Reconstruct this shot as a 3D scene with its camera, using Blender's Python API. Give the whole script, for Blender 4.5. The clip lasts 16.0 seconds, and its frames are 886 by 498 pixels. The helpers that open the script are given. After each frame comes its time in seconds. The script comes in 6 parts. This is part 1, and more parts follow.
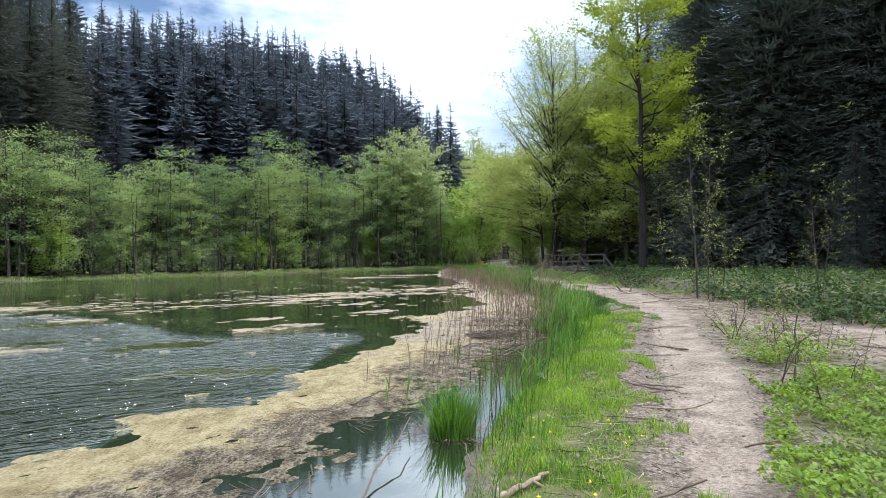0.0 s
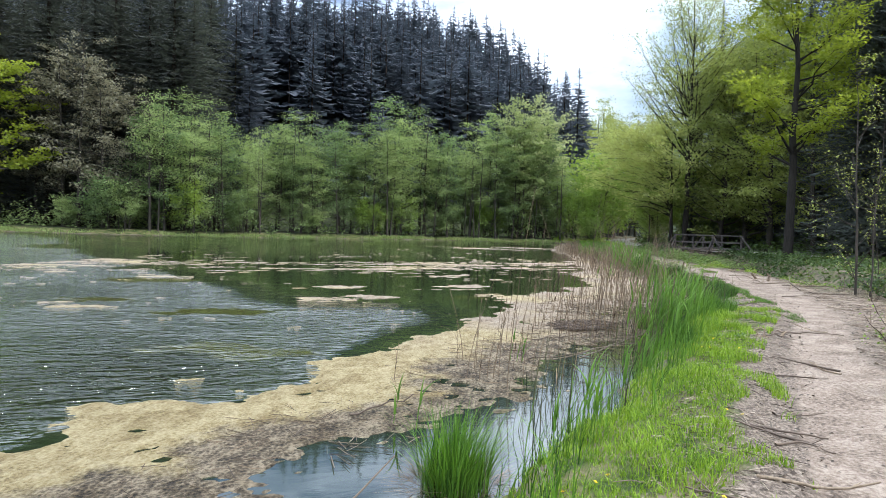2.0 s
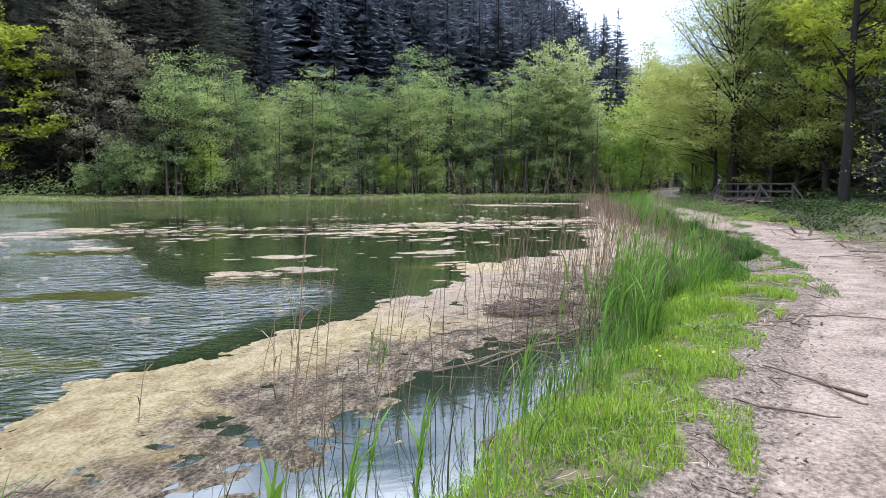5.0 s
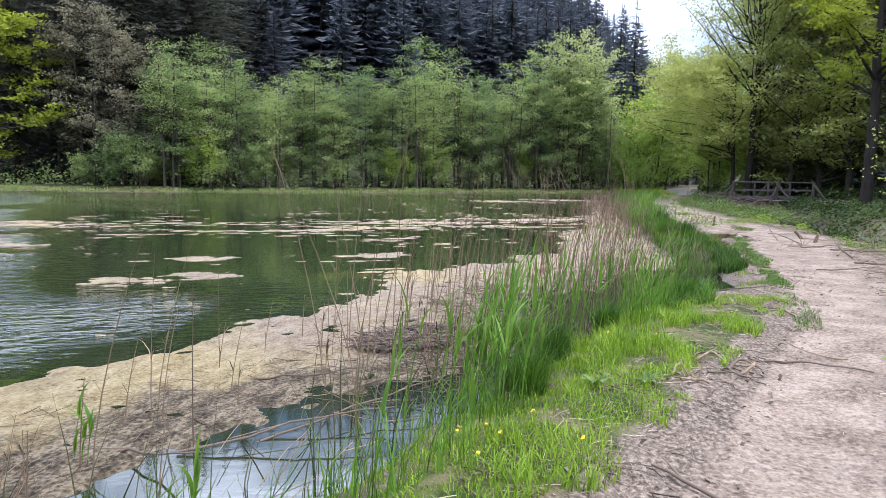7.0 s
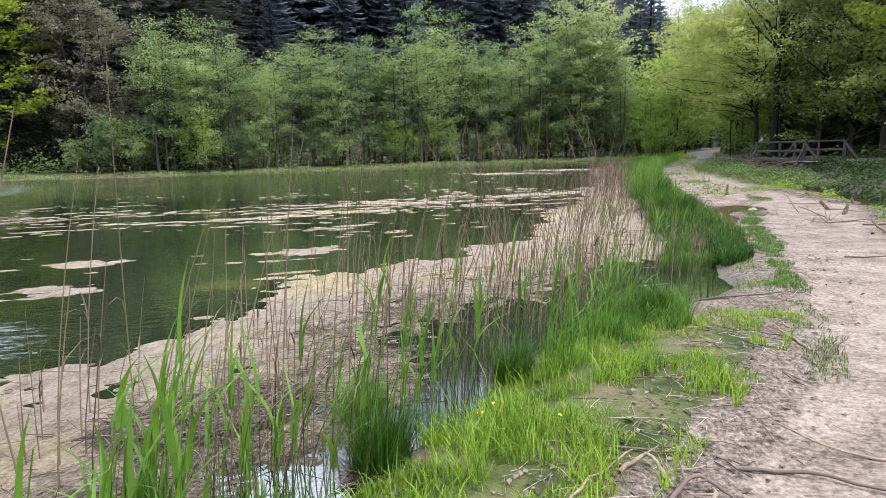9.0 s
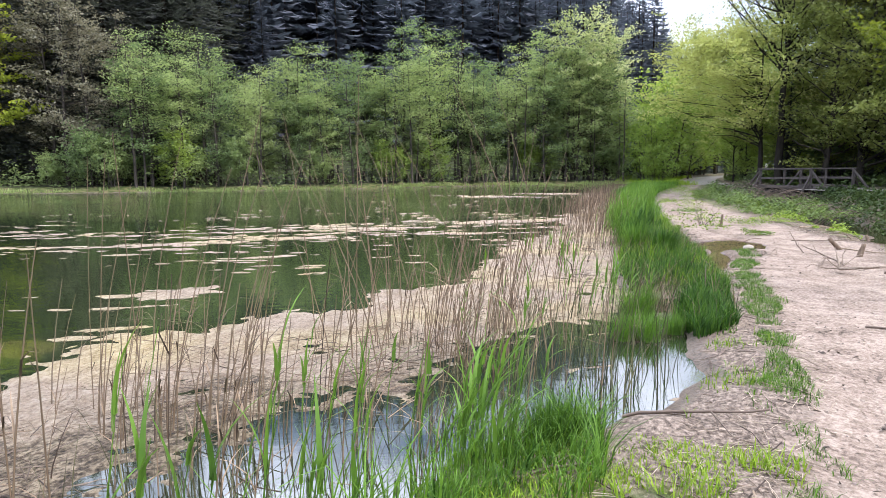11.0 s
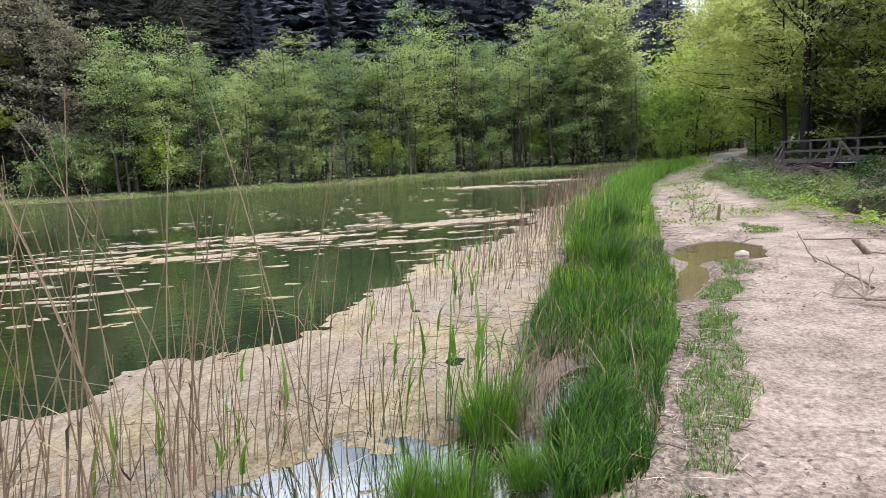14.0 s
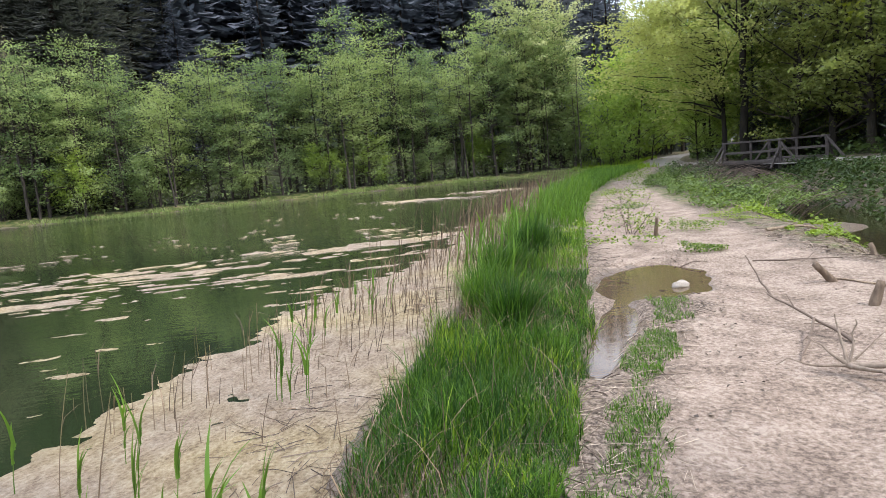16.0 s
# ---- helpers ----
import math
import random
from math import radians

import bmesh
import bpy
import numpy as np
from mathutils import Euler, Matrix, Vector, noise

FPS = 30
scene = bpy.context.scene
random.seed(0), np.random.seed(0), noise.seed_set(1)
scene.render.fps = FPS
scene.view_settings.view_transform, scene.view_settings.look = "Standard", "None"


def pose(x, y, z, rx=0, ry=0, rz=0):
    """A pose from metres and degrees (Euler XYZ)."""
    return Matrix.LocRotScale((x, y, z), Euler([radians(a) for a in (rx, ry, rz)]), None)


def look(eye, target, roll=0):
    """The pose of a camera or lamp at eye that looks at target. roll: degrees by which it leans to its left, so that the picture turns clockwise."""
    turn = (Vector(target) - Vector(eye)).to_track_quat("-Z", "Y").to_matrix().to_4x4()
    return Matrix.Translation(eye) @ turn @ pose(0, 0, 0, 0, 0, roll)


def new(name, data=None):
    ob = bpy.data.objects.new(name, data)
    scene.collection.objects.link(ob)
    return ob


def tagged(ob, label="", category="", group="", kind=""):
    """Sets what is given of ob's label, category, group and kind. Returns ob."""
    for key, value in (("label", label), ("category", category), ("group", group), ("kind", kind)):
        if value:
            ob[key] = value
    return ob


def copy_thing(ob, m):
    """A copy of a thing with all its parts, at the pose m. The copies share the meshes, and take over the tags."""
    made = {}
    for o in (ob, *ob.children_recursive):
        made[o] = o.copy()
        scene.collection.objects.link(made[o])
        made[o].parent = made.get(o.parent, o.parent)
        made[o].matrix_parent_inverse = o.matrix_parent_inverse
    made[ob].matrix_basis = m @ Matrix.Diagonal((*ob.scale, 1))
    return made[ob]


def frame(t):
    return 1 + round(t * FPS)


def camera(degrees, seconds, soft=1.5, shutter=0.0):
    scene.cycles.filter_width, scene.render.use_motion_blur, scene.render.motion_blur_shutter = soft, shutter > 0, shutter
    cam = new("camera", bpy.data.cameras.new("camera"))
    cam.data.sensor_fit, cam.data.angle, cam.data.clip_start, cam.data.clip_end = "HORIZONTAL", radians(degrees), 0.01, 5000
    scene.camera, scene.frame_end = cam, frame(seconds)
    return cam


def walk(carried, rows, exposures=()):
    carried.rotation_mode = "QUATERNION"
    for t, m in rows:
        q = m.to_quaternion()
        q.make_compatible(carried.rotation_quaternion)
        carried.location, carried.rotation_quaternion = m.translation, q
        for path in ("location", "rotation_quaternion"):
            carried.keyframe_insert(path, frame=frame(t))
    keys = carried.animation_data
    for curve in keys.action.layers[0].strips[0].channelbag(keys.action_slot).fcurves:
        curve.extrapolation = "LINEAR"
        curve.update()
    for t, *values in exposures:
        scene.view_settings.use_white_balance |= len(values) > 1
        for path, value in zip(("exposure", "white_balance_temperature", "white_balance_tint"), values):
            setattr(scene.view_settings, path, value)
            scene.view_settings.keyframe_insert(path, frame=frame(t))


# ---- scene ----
# ---- camera ----
cam = camera(70.27, 16.0, soft=0.8)
PATH = [
    (0, -0.000, 0.000, 1.395, 90.53, 0.81, 0.03),
    (0.5, 0.181, 0.431, 1.392, 87.12, -0.09, 5.24),
    (1, 0.336, 0.840, 1.412, 87.34, -0.69, 6.68),
    (1.5, 0.518, 1.340, 1.413, 88.41, -1.75, 8.83),
    (2, 0.643, 1.794, 1.386, 87.81, -1.81, 11.29),
    (2.5, 0.808, 2.208, 1.357, 87.51, -0.53, 11.32),
    (3, 0.929, 2.770, 1.380, 85.99, -1.32, 12.57),
    (3.5, 1.102, 3.176, 1.396, 87.65, -0.09, 14.61),
    (3.7, 1.178, 3.373, 1.383, 86.92, -0.32, 13.63),
    (5.8, 2.259, 5.137, 1.369, 83.63, 1.37, 17.61),
    (6, 2.333, 5.340, 1.395, 83.75, 2.45, 17.49),
    (6.5, 2.616, 5.878, 1.396, 85.30, 2.61, 17.60),
    (7, 2.833, 6.406, 1.380, 83.35, -0.74, 17.44),
    (7.5, 3.110, 6.978, 1.372, 83.09, 1.29, 12.38),
    (8, 3.298, 7.586, 1.387, 80.46, 1.74, 14.39),
    (8.5, 3.373, 8.179, 1.401, 79.82, 1.06, 18.33),
    (8.7, 3.407, 8.440, 1.415, 80.24, 1.69, 19.19),
    (10.8, 3.821, 11.063, 1.382, 82.92, -0.47, 20.58),
    (11, 3.904, 11.285, 1.366, 82.74, 0.40, 19.93),
    (11.5, 4.147, 11.857, 1.394, 82.93, 2.33, 17.87),
    (12, 4.362, 12.366, 1.414, 83.29, 2.99, 18.30),
    (12.5, 4.507, 12.862, 1.403, 83.33, 1.18, 20.43),
    (13, 4.576, 13.423, 1.412, 81.93, 1.30, 25.88),
    (13.5, 4.618, 13.944, 1.395, 82.87, 2.11, 25.05),
    (14, 4.709, 14.550, 1.407, 81.73, 3.16, 22.06),
    (14.5, 4.739, 15.016, 1.422, 80.05, 1.59, 24.32),
    (15, 4.796, 15.467, 1.433, 79.99, 4.18, 18.87),
    (15.5, 4.847, 16.074, 1.438, 79.94, 1.71, 18.64),
    (16, 4.923, 16.590, 1.407, 82.38, 4.90, 17.78),
]
walk(cam, [(t, pose(x, y, z, rx, ry, rz)) for t, x, y, z, rx, ry, rz in PATH],
     exposures=[(0.0, 0.14, 5780, 8), (3.5, 0.28, 5720, 11), (6.0, 0.33, 5650, 17), (8.5, 0.28, 5850, 15), (11.0, 0.55, 5880, 18), (13.5, 0.42, 6000, 16), (16.0, 0.28, 6050, 15)])

# ---- world and sun ----
SUN_AZ, SUN_EL = 99.0, 53.0      # degrees right of +y, degrees up
world = bpy.data.worlds.new("sky")
scene.world = world
world.use_nodes = True
wn, wl = world.node_tree.nodes, world.node_tree.links
wn.clear()
w_out, w_bg, w_sky = wn.new("ShaderNodeOutputWorld"), wn.new("ShaderNodeBackground"), wn.new("ShaderNodeTexSky")
w_sky.sky_type, w_sky.sun_disc = "NISHITA", False
w_sky.sun_elevation, w_sky.sun_rotation = radians(SUN_EL), radians(SUN_AZ)
w_sky.air_density, w_sky.dust_density = 1.0, 2.0
w_tc, w_map, w_noise, w_ramp, w_mix = (wn.new("ShaderNodeTexCoord"), wn.new("ShaderNodeMapping"), wn.new("ShaderNodeTexNoise"),
                                       wn.new("ShaderNodeValToRGB"), wn.new("ShaderNodeMix"))
w_map.inputs["Scale"].default_value = (1.0, 1.0, 2.6)
w_map.inputs["Location"].default_value = (0.35, 0.1, 0.2)
w_noise.inputs["Scale"].default_value, w_noise.inputs["Detail"].default_value, w_noise.inputs["Roughness"].default_value = 1.9, 7.0, 0.55
w_ramp.color_ramp.elements[0].position, w_ramp.color_ramp.elements[1].position = 0.41, 0.6
w_mix.data_type = "RGBA"
# cloud cover grows brighter towards the zenith
w_sep, w_zen, w_cloud = wn.new("ShaderNodeSeparateXYZ"), wn.new("ShaderNodeMapRange"), wn.new("ShaderNodeMix")
w_zen.inputs["From Min"].default_value, w_zen.inputs["From Max"].default_value = 0.0, 1.0
w_zen.inputs["To Min"].default_value, w_zen.inputs["To Max"].default_value = 0.4, 4.1
w_cloud.data_type, w_cloud.blend_type = "RGBA", "MULTIPLY"
w_cloud.inputs[0].default_value = 1.0
w_cloud.inputs[6].default_value = (7.6, 7.9, 8.4, 1)
wl.new(w_tc.outputs["Generated"], w_sep.inputs[0])
wl.new(w_sep.outputs["Z"], w_zen.inputs["Value"])
wl.new(w_zen.outputs["Result"], w_cloud.inputs[7])
wl.new(w_cloud.outputs[2], w_mix.inputs[7])
wl.new(w_tc.outputs["Generated"], w_map.inputs["Vector"])
wl.new(w_map.outputs["Vector"], w_noise.inputs["Vector"])
wl.new(w_noise.outputs["Fac"], w_ramp.inputs["Fac"])
wl.new(w_ramp.outputs["Color"], w_mix.inputs[0])
wl.new(w_sky.outputs["Color"], w_mix.inputs[6])
wl.new(w_mix.outputs[2], w_bg.inputs["Color"])
w_bg.inputs["Strength"].default_value = 0.15
wl.new(w_bg.outputs["Background"], w_out.inputs["Surface"])

sun = new("sun", bpy.data.lights.new("sun", "SUN"))
sun.data.energy, sun.data.angle, sun.data.color = 3.0, radians(3), (1.0, 0.95, 0.86)
sa, se = radians(SUN_AZ), radians(SUN_EL)
sun.matrix_basis = look((math.sin(sa) * math.cos(se) * 60, math.cos(sa) * math.cos(se) * 60, math.sin(se) * 60), (0, 0, 0))


# ---- node material helpers ----
class Nodes:
    def __init__(self, name):
        self.mat = bpy.data.materials.new(name)
        self.mat.use_nodes = True
        self.n, self.l = self.mat.node_tree.nodes, self.mat.node_tree.links
        self.bsdf = self.n["Principled BSDF"]
        self.out = self.n["Material Output"]
        self.pos = self.n.new("ShaderNodeNewGeometry").outputs["Position"]

    def link(self, a, b):
        self.l.new(a, b)

    def scaled(self, v):
        m = self.n.new("ShaderNodeMapping")
        m.inputs["Scale"].default_value = v
        self.link(self.pos, m.inputs["Vector"])
        return m.outputs["Vector"]

    def noise(self, scale, detail=4.0, rough=0.55, vec=None, distort=0.0):
        t = self.n.new("ShaderNodeTexNoise")
        t.inputs["Scale"].default_value, t.inputs["Detail"].default_value = scale, detail
        t.inputs["Roughness"].default_value, t.inputs["Distortion"].default_value = rough, distort
        self.link(vec or self.pos, t.inputs["Vector"])
        return t.outputs["Fac"]

    def voronoi(self, scale, vec=None, feature="F1"):
        t = self.n.new("ShaderNodeTexVoronoi")
        t.feature = feature
        t.inputs["Scale"].default_value = scale
        self.link(vec or self.pos, t.inputs["Vector"])
        return t.outputs["Distance"]

    def ramp(self, fac, stops):
        r = self.n.new("ShaderNodeValToRGB")
        e = r.color_ramp.elements
        while len(e) < len(stops):
            e.new(0.5)
        for k, (p, c) in enumerate(stops):
            e[k].position = p
            e[k].color = (*c, 1) if len(c) == 3 else c
        self.link(fac, r.inputs["Fac"])
        return r.outputs["Color"]

    def grey(self, fac, a, b):
        return self.ramp(fac, [(a, (0, 0, 0)), (b, (1, 1, 1))])

    def mix(self, fac, a, b, blend="MIX"):
        m = self.n.new("ShaderNodeMix")
        m.data_type, m.blend_type = "RGBA", blend
        for sock, v in ((m.inputs[0], fac), (m.inputs[6], a), (m.inputs[7], b)):
            if isinstance(v, (int, float)):
                sock.default_value = v
            elif isinstance(v, tuple):
                sock.default_value = (*v, 1)
            else:
                self.link(v, sock)
        return m.outputs[2]

    def math(self, op, a, b=0.0):
        m = self.n.new("ShaderNodeMath")
        m.operation = op
        for sock, v in ((m.inputs[0], a), (m.inputs[1], b)):
            if isinstance(v, (int, float)):
                sock.default_value = v
            else:
                self.link(v, sock)
        return m.outputs[0]

    def attr(self, name):
        a = self.n.new("ShaderNodeAttribute")
        a.attribute_name = name
        return a.outputs["Fac"]

    def rand(self, island=False):
        if island:
            return self.n.new("ShaderNodeNewGeometry").outputs["Random Per Island"]
        return self.n.new("ShaderNodeObjectInfo").outputs["Random"]

    def bump(self, height, strength, distance):
        b = self.n.new("ShaderNodeBump")
        b.inputs["Strength"].default_value, b.inputs["Distance"].default_value = strength, distance
        self.link(height, b.inputs["Height"])
        self.link(b.outputs["Normal"], self.bsdf.inputs["Normal"])
        return b

    def done(self, color, rough=0.8, spec=0.3):
        for sock, v in ((self.bsdf.inputs["Base Color"], color), (self.bsdf.inputs["Roughness"], rough)):
            if isinstance(v, (int, float)):
                sock.default_value = v
            elif isinstance(v, tuple):
                sock.default_value = (*v, 1)
            else:
                self.link(v, sock)
        self.bsdf.inputs["Specular IOR Level"].default_value = spec
        return self.mat


def leaf_material(name, dark, light, through_light, share=0.45, patch=0.35, rough=0.55, spread=0.5, single=0.28):
    """Thin leaves: colour changes from leaf to leaf, from clump to clump and from plant to plant, and light shines through."""
    m = Nodes(name)
    isl, clump, obj = m.rand(True), m.noise(patch, 2.0), m.rand()
    f = m.math("ADD", m.math("MULTIPLY", isl, single), m.math("MULTIPLY", clump, 1 - single))
    f = m.math("ADD", f, m.math("MULTIPLY", m.math("SUBTRACT", obj, 0.5), spread))
    col = m.ramp(f, [(0.2, dark), (0.75, light)])
    m.done(col, rough, 0.25)
    tr = m.n.new("ShaderNodeBsdfTranslucent")
    m.link(m.mix(1.0, col, through_light, "MULTIPLY"), tr.inputs["Color"])
    sh = m.n.new("ShaderNodeMixShader")
    sh.inputs[0].default_value = share
    m.link(m.bsdf.outputs["BSDF"], sh.inputs[1])
    m.link(tr.outputs["BSDF"], sh.inputs[2])
    m.link(sh.outputs["Shader"], m.out.inputs["Surface"])
    return m.mat


def bark_material(name, dark, light, scale=1.0):
    m = Nodes(name)
    v = m.scaled((14 * scale, 14 * scale, 2.5 * scale))
    n1, n2 = m.noise(1.0, 5.0, 0.6, v), m.noise(0.9, 3.0)
    f = m.math("ADD", m.math("MULTIPLY", n1, 0.65), m.math("MULTIPLY", n2, 0.35))
    m.bump(n1, 0.7, 0.03)
    return m.done(m.ramp(f, [(0.3, dark), (0.7, light)]), 0.9, 0.2)


def plain_material(name, dark, light, scale=6.0, rough=0.85, bump=0.3, dist=0.01):
    m = Nodes(name)
    n1, n2 = m.noise(scale, 5.0, 0.6), m.noise(scale * 7, 3.0)
    f = m.math("ADD", m.math("MULTIPLY", n1, 0.6), m.math("MULTIPLY", n2, 0.4))
    m.bump(f, bump, dist)
    return m.done(m.ramp(f, [(0.3, dark), (0.7, light)]), rough, 0.25)


def stalk_material(name, dark, light):
    m = Nodes(name)
    f = m.math("ADD", m.math("MULTIPLY", m.rand(True), 0.7), m.math("MULTIPLY", m.noise(9.0, 2.0), 0.3))
    return m.done(m.ramp(f, [(0.2, dark), (0.8, light)]), 0.65, 0.3)


# alder leaf colour holds extra blue that stands in for haze over the pond
M_ALDER = leaf_material("alder_leaves", (0.175, 0.25, 0.105), (0.38, 0.465, 0.185), (1.0, 1.0, 0.88), 0.62, 0.3, 0.7, 0.7)
M_BRIGHT = leaf_material("spring_leaves", (0.2, 0.3, 0.065), (0.38, 0.49, 0.12), (1.0, 1.0, 0.65), 0.6)
M_MAPLE = leaf_material("yellow_maple_leaves", (0.27, 0.33, 0.05), (0.5, 0.56, 0.105), (1.0, 1.0, 0.5), 0.62, 0.5)
M_ASH_LOWER = leaf_material("ash_lower_leaves", (0.33, 0.375, 0.12), (0.55, 0.58, 0.22), (1.0, 1.0, 0.7), 0.6, 0.5)
M_PALE = leaf_material("pale_blossom_leaves", (0.3, 0.36, 0.15), (0.52, 0.56, 0.3), (1.0, 1.0, 0.8), 0.58)
M_ASH = leaf_material("small_new_leaves", (0.36, 0.41, 0.14), (0.56, 0.59, 0.24), (1.0, 1.0, 0.75), 0.6)
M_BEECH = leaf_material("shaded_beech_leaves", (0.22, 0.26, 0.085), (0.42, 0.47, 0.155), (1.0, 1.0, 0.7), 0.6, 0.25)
M_BROWN = leaf_material("brownish_bud_leaves", (0.17, 0.165, 0.115), (0.31, 0.3, 0.21), (1.0, 0.95, 0.8), 0.45, 0.4)
# hillside needles lifted and blued: distance haze put into the colour
M_SPRUCE_HAZE = leaf_material("haze_blue_spruce_needles", (0.075, 0.083, 0.1), (0.112, 0.124, 0.145), (0.8, 0.9, 0.9), 0.3, 0.12, 0.95, 0.4)
M_SPRUCE_SHORE = leaf_material("olive_spruce_needles", (0.065, 0.07, 0.06), (0.13, 0.137, 0.112), (0.9, 0.95, 0.8), 0.3, 0.2, 0.95, 0.5)
M_SPRUCE_EDGE = leaf_material("dark_spruce_needles", (0.062, 0.07, 0.066), (0.125, 0.138, 0.118), (0.8, 0.95, 0.8), 0.2, 0.3, 0.95)
M_SHRUB = leaf_material("bramble_leaves", (0.03, 0.055, 0.02), (0.11, 0.165, 0.05), (1.0, 1.0, 0.5), 0.35, 1.6)
M_BRAMBLE = leaf_material("fresh_bramble_leaves", (0.06, 0.1, 0.03), (0.2, 0.28, 0.085), (1.0, 1.0, 0.5), 0.4, 1.3)
M_NETTLE = leaf_material("nettle_leaves", (0.05, 0.105, 0.018), (0.24, 0.34, 0.05), (1.0, 1.0, 0.45), 0.4, 3.5, 0.55, 0.5, 0.45)
M_LAWN = leaf_material("short_grass", (0.07, 0.16, 0.012), (0.32, 0.46, 0.045), (1.0, 1.0, 0.4), 0.4, 1.9, 0.55, 0.5, 0.5)
M_SEDGE = leaf_material("sedge_blades", (0.022, 0.07, 0.01), (0.15, 0.285, 0.035), (1.0, 1.0, 0.4), 0.4, 2.6, 0.55, 0.5, 0.5)
M_REEDLEAF = leaf_material("young_reed_leaves", (0.04, 0.1, 0.018), (0.16, 0.29, 0.045), (1.0, 1.0, 0.4), 0.4, 2.0, 0.55, 0.5, 0.4)
M_DRY = stalk_material("dry_reed", (0.06, 0.041, 0.027), (0.26, 0.185, 0.112))
M_RUSH = stalk_material("wet_rush_stalk", (0.022, 0.03, 0.012), (0.12, 0.115, 0.05))
M_STRAW = stalk_material("straw_litter", (0.17, 0.125, 0.085), (0.52, 0.43, 0.32))
M_DEADLEAF = stalk_material("dry_leaves", (0.06, 0.045, 0.032), (0.27, 0.21, 0.155))
M_TWIG = stalk_material("dead_twig", (0.05, 0.035, 0.025), (0.2, 0.15, 0.11))
M_BARK = bark_material("alder_bark", (0.025, 0.022, 0.018), (0.095, 0.08, 0.065))
M_ASHBARK = bark_material("ash_bark", (0.012, 0.011, 0.01), (0.05, 0.043, 0.036))
M_DARKBARK = bark_material("spruce_bark", (0.02, 0.015, 0.012), (0.07, 0.052, 0.04))
M_DEADWOOD = bark_material("dead_wood", (0.16, 0.115, 0.075), (0.42, 0.33, 0.23), 2.0)
M_PLANK = bark_material("weathered_timber", (0.045, 0.038, 0.034), (0.14, 0.122, 0.11), 1.5)
# darker timber for the parts below the bridge deck
M_DARKPLANK = bark_material("dark_timber", (0.015, 0.014, 0.014), (0.045, 0.04, 0.037), 1.5)
M_ROCK = plain_material("pale_stone", (0.22, 0.19, 0.15), (0.42, 0.38, 0.32), 14.0)
M_YELLOW = plain_material("yellow_petals", (0.6, 0.42, 0.01), (0.75, 0.58, 0.02), 30.0, 0.6)
M_CLOD = plain_material("dry_clods", (0.14, 0.11, 0.088), (0.3, 0.245, 0.2), 20.0)


def ground_material():
    m = Nodes("ground_soil")
    big, mid, fine = m.noise(0.35, 4.0), m.noise(2.4, 5.0, 0.6), m.noise(30.0, 6.0, 0.75)
    grit = m.voronoi(55.0)
    dirt = m.ramp(m.math("ADD", m.math("MULTIPLY", mid, 0.35), m.math("MULTIPLY", fine, 0.65)),
                  [(0.4, (0.105, 0.078, 0.057)), (0.5, (0.245, 0.189, 0.144)), (0.59, (0.36, 0.295, 0.232))])
    litter = m.ramp(m.noise(36.0, 6.0, 0.75, m.scaled((1.0, 0.75, 1.0))), [(0.38, (0.055, 0.042, 0.031)), (0.5, (0.165, 0.128, 0.097)), (0.62, (0.32, 0.26, 0.202))])
    turf = m.ramp(mid, [(0.4, (0.04, 0.06, 0.014)), (0.5, (0.09, 0.105, 0.03)), (0.62, (0.16, 0.135, 0.07))])
    mud = m.ramp(fine, [(0.36, (0.045, 0.034, 0.025)), (0.62, (0.19, 0.15, 0.112))])
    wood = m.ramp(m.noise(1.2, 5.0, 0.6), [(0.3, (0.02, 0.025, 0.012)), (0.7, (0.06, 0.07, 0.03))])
    edge = m.math("MULTIPLY", m.math("SUBTRACT", m.noise(3.2, 4.0, 0.6), 0.5), 0.9)

    def mask(name):
        return m.grey(m.math("ADD", m.attr(name), edge), 0.42, 0.6)
    col = m.mix(mask("turf"), litter, turf)
    col = m.mix(mask("dirt"), col, dirt)
    col = m.mix(mask("mud"), col, mud)
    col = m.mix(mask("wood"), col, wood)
    h = m.math("ADD", m.math("MULTIPLY", mid, 0.32), m.math("ADD", m.math("MULTIPLY", fine, 0.36), m.math("MULTIPLY", grit, 0.16)))
    m.bump(h, 0.85, 0.035)
    wet = m.ramp(mask("mud"), [(0.0, (0.92, 0.92, 0.92)), (1.0, (0.45, 0.45, 0.45))])
    return m.done(col, wet, 0.25)


